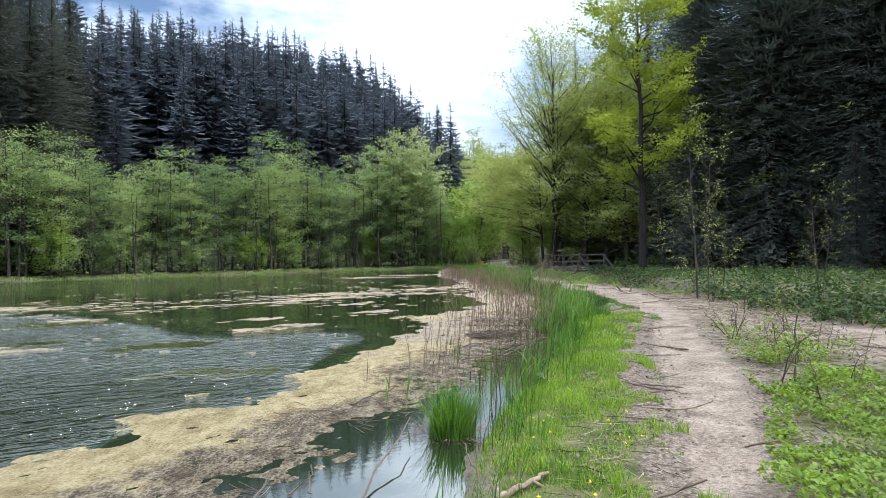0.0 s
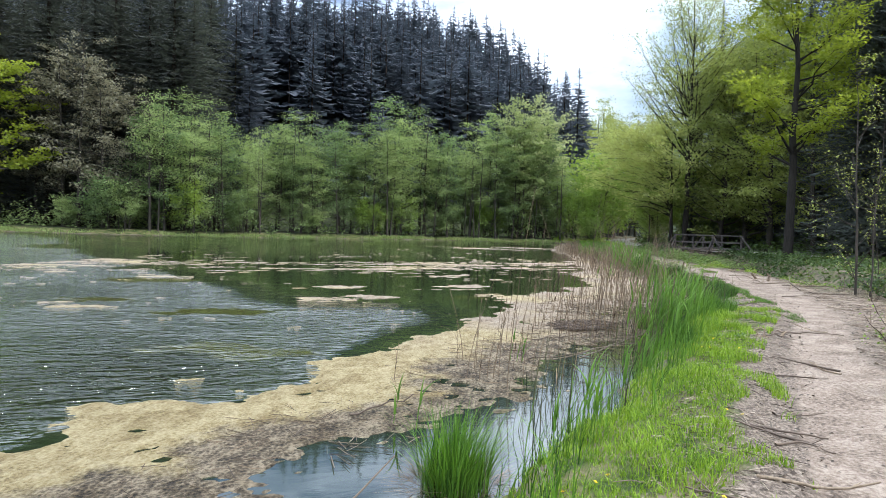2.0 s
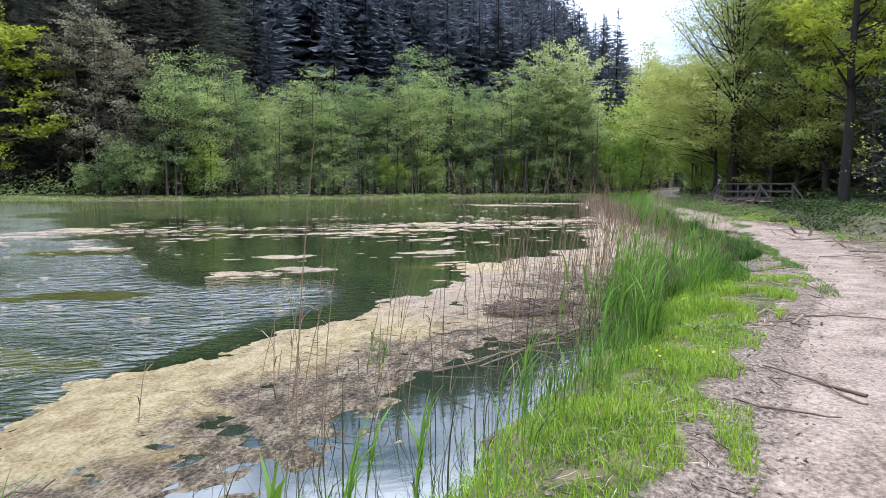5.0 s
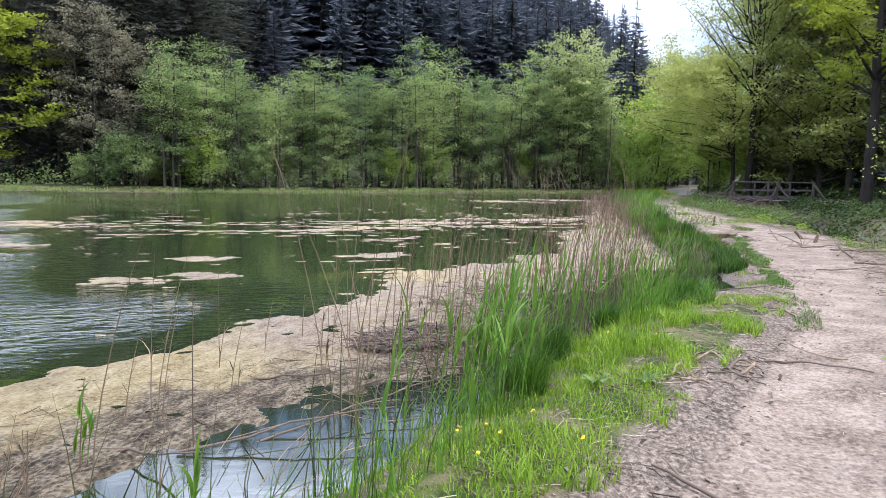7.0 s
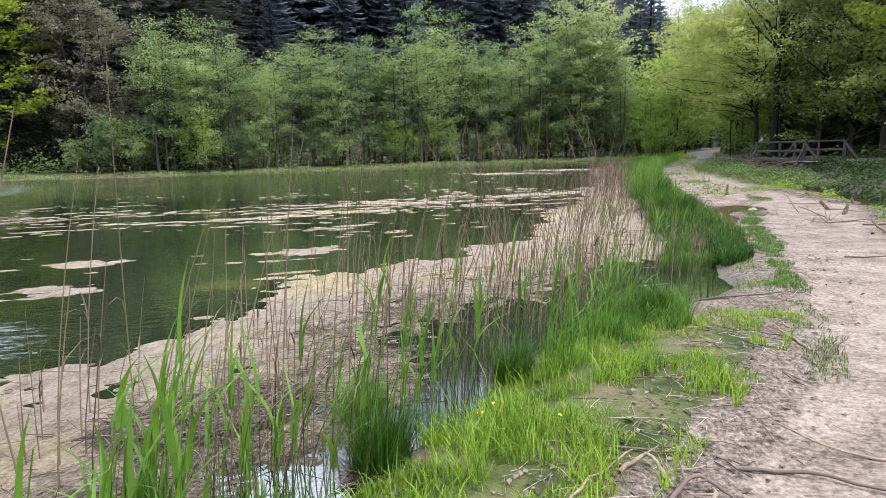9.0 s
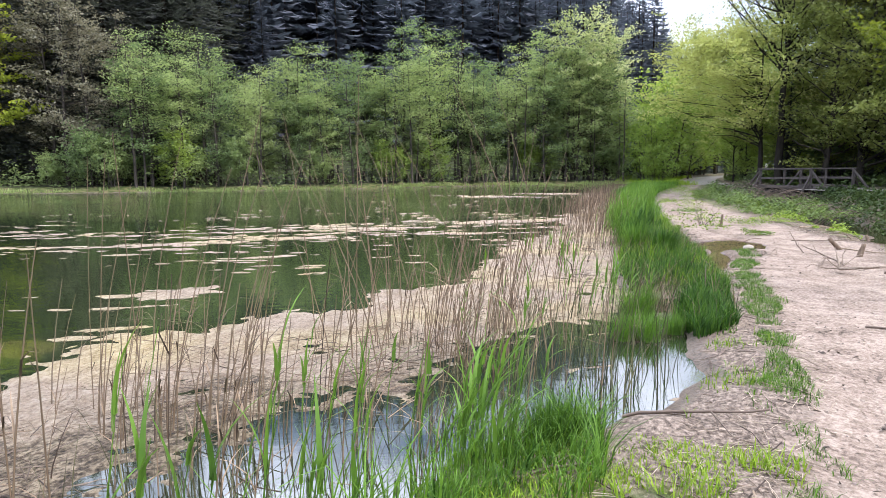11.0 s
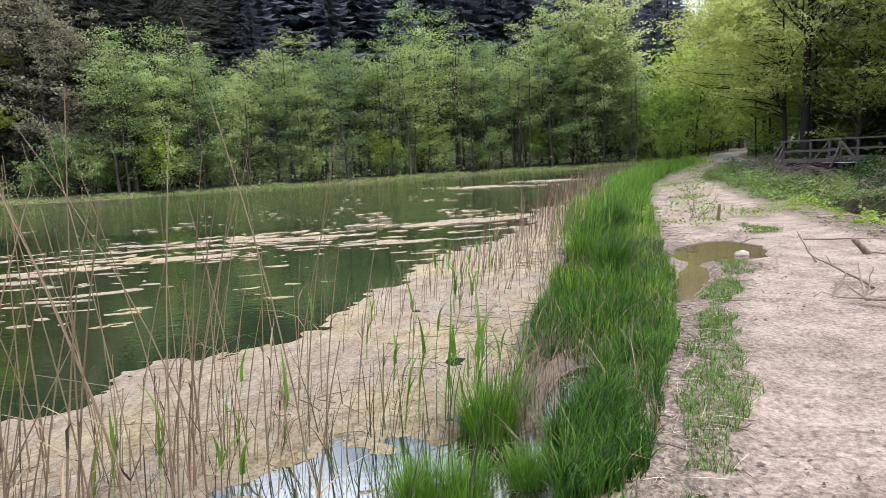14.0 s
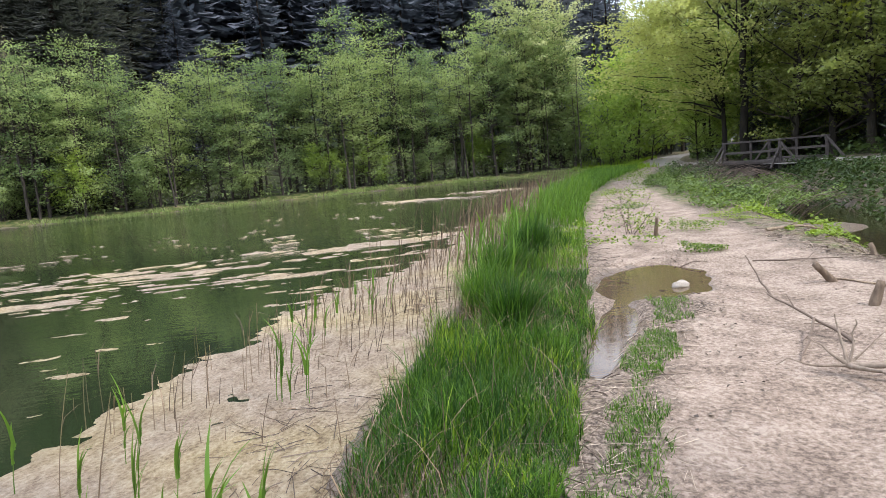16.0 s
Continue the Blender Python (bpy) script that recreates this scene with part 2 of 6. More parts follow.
def water_material(name, deep, weed, ripple, calm_attr=True):
    m = Nodes(name)
    stretch = m.scaled((0.75, 1.5, 1.0))
    rot = m.n.new("ShaderNodeMapping")
    rot.vector_type = "TEXTURE"
    rot.inputs["Rotation"].default_value = (0, 0, radians(30))
    rot.inputs["Scale"].default_value = (1.5, 0.6, 1.0)
    m.link(m.pos, rot.inputs["Vector"])
    w1 = m.noise(3.4, 3.0, 0.5, rot.outputs["Vector"], 0.9)
    w2 = m.noise(9.0, 2.0, 0.5, rot.outputs["Vector"])
    gust = m.grey(m.noise(0.16, 2.0), 0.38, 0.6)
    h = m.math("ADD", w1, m.math("MULTIPLY", w2, 0.3))
    b = m.bump(h, ripple, 1.15 if calm_attr else 0.03)
    patch = m.grey(m.math("ADD", m.attr("weed"), m.math("MULTIPLY", m.math("SUBTRACT", m.noise(1.6, 5.0, 0.65, stretch), 0.5), 1.6)), 0.45, 0.62)
    if calm_attr:
        calm = m.math("SUBTRACT", 1.0, m.math("MULTIPLY", patch, 0.75))
        gusty = m.math("MULTIPLY", m.attr("wind"), m.math("ADD", m.math("MULTIPLY", gust, 0.55), 0.45))
        m.link(m.math("MULTIPLY", m.math("MULTIPLY", gusty, calm), ripple), b.inputs["Strength"])
        m.link(m.math("ADD", 1.7, m.attr("pool")), m.bsdf.inputs["IOR"])
    else:
        m.bsdf.inputs["IOR"].default_value = 1.4
    return m.done(m.mix(patch, deep, weed), 0.045, 0.5)


def algae_material():
    m = Nodes("floating_algae")
    big, mid, fine = m.noise(0.55, 3.0), m.noise(7.0, 6.0, 0.72, m.scaled((1.2, 0.6, 1.0))), m.noise(42.0, 6.0, 0.8)
    cell = m.voronoi(38.0, m.scaled((1.0, 0.8, 1.0)))
    f = m.math("ADD", m.math("MULTIPLY", mid, 0.52), m.math("ADD", m.math("MULTIPLY", fine, 0.4), m.math("MULTIPLY", cell, 0.16)))
    beige = m.ramp(f, [(0.38, (0.13, 0.09, 0.035)), (0.5, (0.36, 0.28, 0.13)), (0.63, (0.53, 0.44, 0.25))])
    pink = m.ramp(f, [(0.38, (0.14, 0.102, 0.068)), (0.52, (0.32, 0.25, 0.175)), (0.65, (0.46, 0.38, 0.285))])
    grey = m.ramp(f, [(0.43, (0.02, 0.015, 0.009)), (0.52, (0.13, 0.1, 0.062)), (0.62, (0.37, 0.3, 0.2))])
    col = m.mix(m.math("MULTIPLY", m.attr("ripe"), m.grey(big, 0.3, 0.55)), beige, pink)
    inner = m.grey(m.math("ADD", m.attr("inner"), m.math("MULTIPLY", m.math("SUBTRACT", m.noise(1.6, 5.0, 0.65), 0.5), 2.2)), 0.35, 0.7)
    col = m.mix(inner, col, grey)
    blotch = m.math("MULTIPLY", m.grey(m.noise(2.3, 6.0, 0.72, m.scaled((1.0, 0.8, 1.0))), 0.5, 0.62), m.math("SUBTRACT", 0.75, m.math("MULTIPLY", m.attr("ripe"), 0.5)))
    col = m.mix(blotch, col, m.mix(1.0, col, (0.58, 0.53, 0.42), "MULTIPLY"))
    m.bump(m.math("ADD", f, m.math("MULTIPLY", mid, 0.5)), 1.0, 0.09)
    return m.done(col, 0.8, 0.3)


def road_material():
    m = Nodes("gravel_road")
    a, b = m.noise(0.8, 4.0), m.noise(30.0, 4.0, 0.7)
    f = m.math("ADD", m.math("MULTIPLY", a, 0.5), m.math("MULTIPLY", b, 0.5))
    m.bump(b, 0.5, 0.02)
    return m.done(m.ramp(f, [(0.3, (0.2, 0.18, 0.162)), (0.7, (0.39, 0.355, 0.32))]), 0.92, 0.2)


M_GROUND, M_ROAD, M_ALGAE = ground_material(), road_material(), algae_material()
M_POND = water_material("pond_water", (0.017, 0.026, 0.010), (0.058, 0.06, 0.016), 1.0)
M_PUDDLE = water_material("puddle_water", (0.09, 0.062, 0.035), (0.11, 0.08, 0.05), 0.04, False)
M_DITCH = water_material("ditch_water", (0.03, 0.026, 0.014), (0.04, 0.035, 0.02), 0.1, False)


# ---- mesh helpers ----
rng = np.random.default_rng(7)


def mesh_of(name, verts, faces, material, smooth=False, attrs=None):
    """A mesh from arrays of vertices and of equal-sided faces (or a list of such arrays)."""
    me = bpy.data.meshes.new(name)
    verts = np.asarray(verts, float).reshape(-1, 3)
    groups = faces if isinstance(faces, list) else [faces]
    loops = np.concatenate([np.asarray(g).ravel() for g in groups]).astype(np.int32)
    sizes = np.concatenate([np.full(len(g), np.asarray(g).shape[1]) for g in groups]).astype(np.int32)
    me.vertices.add(len(verts))
    me.vertices.foreach_set("co", verts.ravel())
    me.loops.add(len(loops))
    me.loops.foreach_set("vertex_index", loops)
    me.polygons.add(len(sizes))
    me.polygons.foreach_set("loop_start", np.concatenate([[0], np.cumsum(sizes)[:-1]]).astype(np.int32))
    if smooth:
        me.polygons.foreach_set("use_smooth", np.ones(len(sizes), bool))
    for key, val in (attrs or {}).items():
        a = me.attributes.new(key, "FLOAT", "POINT")
        a.data.foreach_set("value", np.asarray(val, np.float32).ravel())
    me.materials.append(material)
    me.update(calc_edges=True)
    me.validate()
    return me


def under(ob, parent):
    ob.parent = parent
    return ob


def thing(name, label, category, group="", at=None):
    return place(tagged(new(name), label, category, group), at)


def place(ob, at):
    if at is not None:
        ob.matrix_basis = at
    return ob


def at_point(x, y, z, turn=0.0, size=1.0):
    return Matrix.Translation((x, y, z)) @ Matrix.Rotation(radians(turn), 4, "Z") @ Matrix.Scale(size, 4)


def join(pieces):
    """Join (verts, faces) pairs with faces of one size."""
    vs, fs, n = [], [], 0
    for v, f in pieces:
        vs.append(v)
        fs.append(np.asarray(f) + n)
        n += len(v)
    return np.concatenate(vs), np.concatenate(fs)


def tubes(lines, radii, sides=5):
    """Round stalks along polylines: lines (n, k, 3), radii (n, k)."""
    lines, radii = np.asarray(lines, float), np.asarray(radii, float)
    n, k, _ = lines.shape
    d = np.gradient(lines, axis=1)
    d /= np.linalg.norm(d, axis=2, keepdims=True) + 1e-9
    ref = np.where(np.abs(d[..., 2:3]) > 0.9, np.array([1.0, 0, 0]), np.array([0, 0, 1.0]))
    a = np.cross(d, ref)
    a /= np.linalg.norm(a, axis=2, keepdims=True) + 1e-9
    b = np.cross(d, a)
    ang = np.arange(sides) * 2 * np.pi / sides
    ring = a[:, :, None] * np.cos(ang)[None, None, :, None] + b[:, :, None] * np.sin(ang)[None, None, :, None]
    v = lines[:, :, None] + ring * radii[:, :, None, None]
    i = np.arange(n)[:, None, None] * k * sides
    r = np.arange(k - 1)[None, :, None] * sides
    s, s2 = np.arange(sides)[None, None], (np.arange(sides)[None, None] + 1) % sides
    f = np.stack([i + r + s, i + r + s2, i + r + sides + s2, i + r + sides + s], -1).reshape(-1, 4)
    return v.reshape(-1, 3), f


def blades(root, height, width, azim, bend, segs=4, twist=None):
    """Grass-like blades: tapering strips that rise and bend over towards azim."""
    n = len(root)
    s = np.linspace(0, 1, segs + 1)[None]
    out = (bend[:, None] * s ** 2.0) * height[:, None]
    up = height[:, None] * (s - 0.35 * np.minimum(bend, 1.6)[:, None] * s ** 2.4)
    mid = np.stack([root[:, 0:1] + np.cos(azim)[:, None] * out, root[:, 1:2] + np.sin(azim)[:, None] * out, root[:, 2:3] + up], -1)
    tw = azim + np.pi / 2 if twist is None else twist
    side = np.stack([np.cos(tw), np.sin(tw), np.zeros(n)], -1)[:, None] * (width[:, None] * (1 - s ** 1.7) * 0.5 + width[:, None] * 0.03)[..., None]
    v = np.stack([mid - side, mid + side], 2).reshape(-1, 3)
    b = np.arange(n)[:, None] * (segs + 1) * 2 + np.arange(segs)[None] * 2
    f = np.stack([b, b + 1, b + 3, b + 2], -1).reshape(-1, 4)
    return v, f


def leaves(centre, size, rand, flat=0.5, droop=0.0):
    """Small four-cornered leaves, each folded a little, turned at random; flat: how level they lie."""
    n = len(centre)
    nrm = rand.normal(size=(n, 3))
    nrm[:, 2] = np.abs(nrm[:, 2]) + flat * 2.2
    nrm /= np.linalg.norm(nrm, axis=1, keepdims=True)
    a = np.cross(nrm, rand.normal(size=(n, 3)))
    a /= np.linalg.norm(a, axis=1, keepdims=True) + 1e-9
    a[:, 2] -= droop
    b = np.cross(nrm, a)
    L = (np.asarray(size) * (0.7 + 0.6 * rand.random(n)))[:, None]
    fold = nrm * L * 0.12
    v = np.stack([centre - a * L * 0.5, centre + b * L * 0.3 + fold, centre + a * L * 0.5, centre - b * L * 0.3 + fold], 1).reshape(-1, 3)
    f = np.arange(n * 4).reshape(n, 4)
    return v, f


# ---- plan: edges of bank, path, ditch and road, as x for y ----
def lines(*pts):
    ys, xs = [p[1] for p in pts], [p[0] for p in pts]
    return lambda y: np.interp(y, ys, xs)


WATER = -0.13
bank_x = lines((-2.0, -40), (-0.6, -2), (0.0, 3), (0.2, 4), (0.6, 6), (1.2, 7.4), (1.6, 9), (2.0, 10.4), (2.25, 11.2), (2.5, 12.2), (2.65, 13), (3.0, 14.2), (3.9, 15.2),
               (4.2, 16.0), (4.18, 16.9), (4.0, 17.6), (3.7, 18.4), (3.48, 19.2), (3.32, 20), (3.1, 22.2), (2.95, 24.8), (1.9, 33), (1.0, 42), (1.0, 60), (1.3, 80))
path_l = lines((-1.0, -40), (0.6, 0), (1.25, 3.8), (1.6, 5.3), (2.2, 7.7), (3.2, 10.9), (4.15, 13.5), (4.72, 15.4), (4.92, 18.7), (5.0, 21), (5.4, 22.4), (4.4, 24.5),
               (4.0, 27), (3.5, 31), (3.2, 37), (3.3, 47), (4.4, 60), (4.4, 80))
path_r = lines((0.0, -40), (1.4, 0), (1.95, 3.7), (2.6, 5.3), (3.5, 7.6), (4.3, 10.7), (5.4, 14), (6.1, 17.5), (6.7, 21), (7.2, 24), (6.6, 25.5), (6.1, 28), (5.8, 32), (5.1, 40),
               (5.0, 45), (5.1, 52), (6.0, 60), (6.5, 80))
ditch_x = lines((16, -40), (13.5, 5), (11.8, 15), (10.4, 21), (9.5, 25), (9.0, 29), (8.9, 33), (8.7, 38), (9.0, 45), (9.7, 50), (11.0, 54), (13.0, 57.5), (17, 63), (26, 75), (60, 120))
road_x = lines((75, -20), (48, 12), (32, 27), (21, 39), (16.6, 45.5), (14.0, 49.3), (11.2, 53.6), (8.6, 57.6), (6.8, 62), (6.1, 67), (6.2, 75), (7.0, 88), (9.5, 102), (15.5, 122), (32, 155), (80, 300))
hill_r = lines((75, -20), (48, 12), (32, 27), (21, 39), (14, 49.3), (8.6, 57.6), (6.1, 67), (6.8, 90), (8.5, 120), (12.5, 170), (20, 300))
far_xs = np.array([-64, -58, -50, -43, -36, -29, -23, -17, -11, -4, 1.5, 9])
far_ys = np.array([10, 30, 39, 41, 43, 46.5, 51.5, 58, 64, 67.5, 68.5, 69])


def smooth(t):
    t = np.clip(t, 0, 1)
    return t * t * (3 - 2 * t)


def fbm(x, y, scale, octaves=3, seed=0.0):
    """Soft value noise from sines, cheap and seamless."""
    out, amp = np.zeros(np.broadcast(x, y).shape), 1.0
    for k in range(octaves):
        f, a = scale * 2.03 ** k, 1.7 * k + seed
        out += amp * (np.sin(f * (x * math.cos(a) + y * math.sin(a)) + 3.1 * a + 1.3 * np.sin(f * 0.61 * (y * math.cos(a * 1.3) - x * math.sin(a * 0.7)) + a))
                      * np.cos(f * 0.83 * (y * math.cos(a + 0.9) - x * math.sin(a + 0.9)) + 2.2 * a + 1.1 * np.sin(f * 0.57 * (x + y) + 2 * a)))
        amp *= 0.55
    return out


def pond_depth(x, y):
    """Above zero inside the pond: roughly the metres from its shore."""
    wob = 0.35 * fbm(x, y, 0.5, 3, 2.0)
    a = bank_x(y) - x + 0.12 * fbm(x, y, 2.2, 3, 5.0)
    cove = 0.22 * (1 - ((x - 3.95) / 0.17) ** 2 - ((y - 18.45) / 0.55) ** 2) + 0.05 * fbm(x, y, 4.6, 3, 8.0)
    a = np.maximum(a, np.where(np.hypot(x - 3.95, y - 18.45) < 0.9, cove, -9))
    b = (np.interp(x, far_xs, far_ys) - y) * 0.75 + wob
    return np.minimum(np.minimum(a, b), np.minimum(x + 62, y + 32))


PUDDLES = [(4.93, 23.7, 0.64, 1.0), (4.64, 22.2, 0.17, 0.75), (4.56, 21.3, 0.15, 0.7)]


def puddle_depth(x, y):
    d = np.full(np.broadcast(x, y).shape, -9.0)
    for cx, cy, ax, ay in PUDDLES:
        d = np.maximum(d, 1 - np.sqrt(((x - cx) / ax) ** 2 + ((y - cy) / ay) ** 2) + 0.1 * fbm(x, y, 3.1, 3, 1.0))
    return d


def height(x, y):
    x, y = np.asarray(x, float), np.asarray(y, float)
    pd = pond_depth(x, y)
    near = x > np.minimum(bank_x(y) - 1.5, 0.5)
    land = np.maximum(-pd, 0)
    z = np.where(near, np.minimum(-0.10 + 0.24 * land, 0.0), np.minimum(-0.10 + 0.35 * land, 0.28))
    z = np.where(pd > 0, -0.10 - 0.5 * np.minimum(pd, 0.2) - 0.16 * np.clip(pd - 0.2, 0, 8), z)
    # footpath worn in a little, lumpy ground either side
    u = (x - path_l(y)) / np.maximum(path_r(y) - path_l(y), 0.3)
    worn = np.clip(1 - np.abs(u - 0.5) * 2, 0, 1)
    closeup = smooth((90 - y) / 40)
    z = z + np.where(pd < 0, (0.018 * fbm(x, y, 2.6, 4, 3.0) + 0.004 * fbm(x, y, 9.0, 3, 8.0)) * closeup - 0.03 * worn, 0)
    z = z - 0.085 * smooth((puddle_depth(x, y) + 0.25) / 0.5) * (pd < 0)
    # ditch right of the path
    dd = np.abs(x - ditch_x(y)) + 0.15 * fbm(x, y, 1.1, 3, 4.0)
    z = np.where(pd < 0, z - 0.95 * smooth((2.3 - dd) / 1.7), z)
    # mud bank reaching into the ditch
    z = z + 0.44 * np.exp(-((x - 8.7) / 1.0) ** 2 - ((y - 31.8) / 1.5) ** 2)
    # verge and wooded slope beyond the road, and the hill behind the pond
    rx = road_x(y)
    over = x - rx
    bank = smooth((x - ditch_x(y) - 1.2) / 3.0)
    z = z + 0.12 * bank * (np.abs(over) > -1)
    z = z + 0.26 * np.clip(over - 5, 0, 170) * smooth((x - ditch_x(y)) / 8)
    beyond = np.maximum((y - np.interp(x, far_xs, far_ys)) * 0.8, -62 - x)
    rise = np.minimum(np.clip(beyond - 10, 0, 190) * 0.40, 38) * smooth((hill_r(y) - 6 - x) / 24) * smooth((60 + y) / 40)
    z = z + rise + 0.35 * fbm(x, y, 0.11, 3, 6.0) * smooth((beyond - 6) / 10)
    # level bed for the road
    w = smooth((3.6 - np.abs(over)) / 1.6)
    onbridge = smooth((2.6 - np.abs(x - ditch_x(y))) / 0.6) * (np.abs(y - 53.5) < 8)
    z = z * (1 - w * (1 - onbridge)) + 0.10 * w * (1 - onbridge)
    return z


# ---- ground ----
def axis(*spans):
    parts = [np.arange(a, b, s) for a, b, s in spans]
    return np.concatenate(parts + [[spans[-1][1]]])


def grid(xs, ys):
    X, Y = np.meshgrid(xs, ys, indexing="ij")
    n, m = X.shape
    i = (np.arange(n - 1)[:, None] * m + np.arange(m - 1)[None]).ravel()
    return X, Y, np.stack([i, i + m, i + m + 1, i + 1], -1)


gx = axis((-900, -300, 100), (-300, -70, 12), (-70, -8, 1.6), (-8, -1, 0.5), (-1, 8, 0.09), (8, 20, 0.4), (20, 70, 2.0), (70, 300, 14), (300, 900, 100))
gy = axis((-500, -60, 60), (-60, 0, 3), (0, 2, 0.4), (2, 27, 0.1), (27, 62, 0.35), (62, 130, 1.5), (130, 320, 10), (320, 1200, 110))
GX, GY, GF = grid(gx, gy)
GZ = height(GX, GY)
pd = pond_depth(GX, GY)
u_in = np.minimum(GX - path_l(GY), path_r(GY) - GX)
strip = np.minimum(GX - bank_x(GY), path_l(GY) - GX)
far_land = (GX < np.minimum(bank_x(GY) - 1.5, 0.5)) & (pd < 0)
ditch_near = np.abs(GX - ditch_x(GY))
a_dirt = np.clip(0.5 + u_in * 1.6, 0, 1) * (pd < 0) * (GX < 8.5)
bare = np.exp(-(((GX - 6.6) / 1.8) ** 2 + ((GY - 9.5) / 3.2) ** 2)) + np.exp(-(((GX - 6.4) / 1.3) ** 2 + ((GY - 16.5) / 6) ** 2))
u_frac = (GX - path_l(GY)) / np.maximum(path_r(GY) - path_l(GY), 0.3)
a_dirt = a_dirt * (1 - 0.75 * smooth((0.5 - u_frac) / 0.25) * smooth((15.5 - GY) / 3)) * (1 - 0.4 * smooth((GY - 26) / 8))
a_dirt = np.maximum(a_dirt, np.clip(bare * 0.85, 0, 0.62) * (GX > path_r(GY)))
a_turf = np.clip(0.75 + (strip - 0.2) * 1.6, 0, 1) * (pd < -0.1) * (1 - 0.85 * smooth((GY - 13.2) / 1.5))
a_turf = np.maximum(a_turf, ((GX > path_r(GY) + 0.3) & (GX < 40)) * 0.5)
a_turf = np.maximum(a_turf, smooth((GY - 38) / 8) * (GX < path_l(GY)) * (pd < -0.1))
a_turf = np.maximum(a_turf, far_land * 1.0)
a_turf = np.maximum(a_turf, 0.55 * smooth((GY - 25) / 10) * (GY < 62) * (GX < 9))
a_mud = np.clip(0.75 + pd * 2.2, 0, 1) * (~far_land)
a_mud = np.maximum(a_mud, smooth((2.0 - ditch_near) / 1.0) * 0.9)
a_mud = np.maximum(a_mud, smooth((puddle_depth(GX, GY) + 0.3) / 0.4) * 0.66)
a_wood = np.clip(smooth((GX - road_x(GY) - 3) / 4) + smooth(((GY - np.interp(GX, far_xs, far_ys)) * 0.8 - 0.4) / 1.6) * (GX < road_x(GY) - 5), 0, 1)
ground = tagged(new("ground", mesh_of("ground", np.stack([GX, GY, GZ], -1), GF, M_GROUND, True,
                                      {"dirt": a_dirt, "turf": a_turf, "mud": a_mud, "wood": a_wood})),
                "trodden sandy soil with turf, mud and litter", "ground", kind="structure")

# ---- pond ----
mat_l = lines((-6.0, -6), (-4.3, 2), (-3.3, 4.6), (-2.75, 5.2), (-2.85, 6.1), (-2.1, 6.5), (-1.5, 7.2), (-1.9, 8.1), (-1.55, 9.1), (-1.15, 10.2), (-0.75, 11.2), (-0.5, 12.8),
              (-0.6, 14.3), (-0.85, 15.6), (0.0, 16.3), (0.6, 17.2), (0.5, 18), (1.4, 19.1), (1.3, 19.9), (1.35, 21.5), (1.0, 22.1), (1.1, 25), (1.1, 27), (0.9, 33),
              (0.5, 40), (-0.5, 46), (0.0, 66))
mat_r = lines((-2.4, -6), (-1.6, 3.4), (-1.25, 4.4), (-1.1, 5.1), (-0.8, 5.7), (-0.4, 6.2), (0.0, 7.0), (0.25, 7.8), (0.35, 8.6), (0.65, 9.4), (0.85, 9.9), (1.15, 10.4), (1.6, 10.8), (1.9, 11.6),
              (1.9, 12.8), (1.3, 13.4), (1.5, 14.4), (2.15, 15.2), (2.4, 16.2), (2.75, 17), (3.55, 17.75), (3.75, 18.4), (3.55, 19.4), (3.35, 22), (3.1, 26), (2.4, 33), (1.6, 42), (1.6, 66))


def mat_cover(x, y):
    """Above zero where the floating algae lies."""
    n1 = fbm(x, y, 1.7, 4, 11.0)
    n2 = fbm(x, y, 6.5, 4, 14.0)
    n3 = fbm(x, y, 15.0, 3, 31.0)
    left = x - mat_l(y) + 0.22 * n1 + 0.12 * n2 + 0.05 * n3
    right = mat_r(y) - x + 0.17 * n1 + 0.2 * n2 + 0.12 * n3
    c = np.minimum(left, right)
    c = np.minimum(c + 0.05 * n3, 0.55 - 0.55 * np.abs(n1 * 0.7 + n2 * 0.5) + 0.3 * n3 * (n2 > 0.2) + 0.22 - 0.16 * smooth((11.0 - y) / 2) * smooth((x - mat_l(y)) / np.maximum(mat_r(y) - mat_l(y), 0.5) * 1.6 - 0.5))
    # drifted rafts on the open water: torn streaks along the wind
    cl = 20.3 + (x + 12) * 0.6
    rot_x, rot_y = (x * 0.86 + y * 0.5), (-x * 0.5 + y * 0.86)
    streak = 0.75 * fbm(rot_x * 0.5, rot_y * 2.1, 1.9, 4, 21.0) + 0.6 * fbm(rot_x * 0.6, rot_y * 1.8, 6.5, 3, 25.0)
    off = y - cl + 1.1 * fbm(x, y, 0.28, 2, 45.0)
    band = np.maximum(1.0 - np.abs(off - 0.7) / 1.5, 0.75 - np.abs(off + 1.7) / 1.6)
    raft = np.minimum(band, 0.7) * 0.75 + streak * 0.8 + 0.22 * n3 - 0.70
    raft = np.where((x > -16) & (x < 1.6), raft, -1) * 0.4
    flakes = 0.5 * fbm(rot_x * 0.6, rot_y * 2.4, 4.5, 4, 33.0) + 0.3 * fbm(rot_x, rot_y, 1.1, 2, 35.0) - 0.52 - 0.02 * np.abs(off)
    c = np.maximum(c, np.maximum(raft, np.where(y < 40, flakes * 0.3, -1)))
    for cx, cy, ax, ay in RAFTS:
        e = 0.6 * (1 - np.sqrt(((x - cx) / ax) ** 2 + ((y - cy) / ay) ** 2)) * 1.1 + 0.55 * streak + 0.2 * n3 - 0.3
        c = np.maximum(c, e * 0.4)
    return c


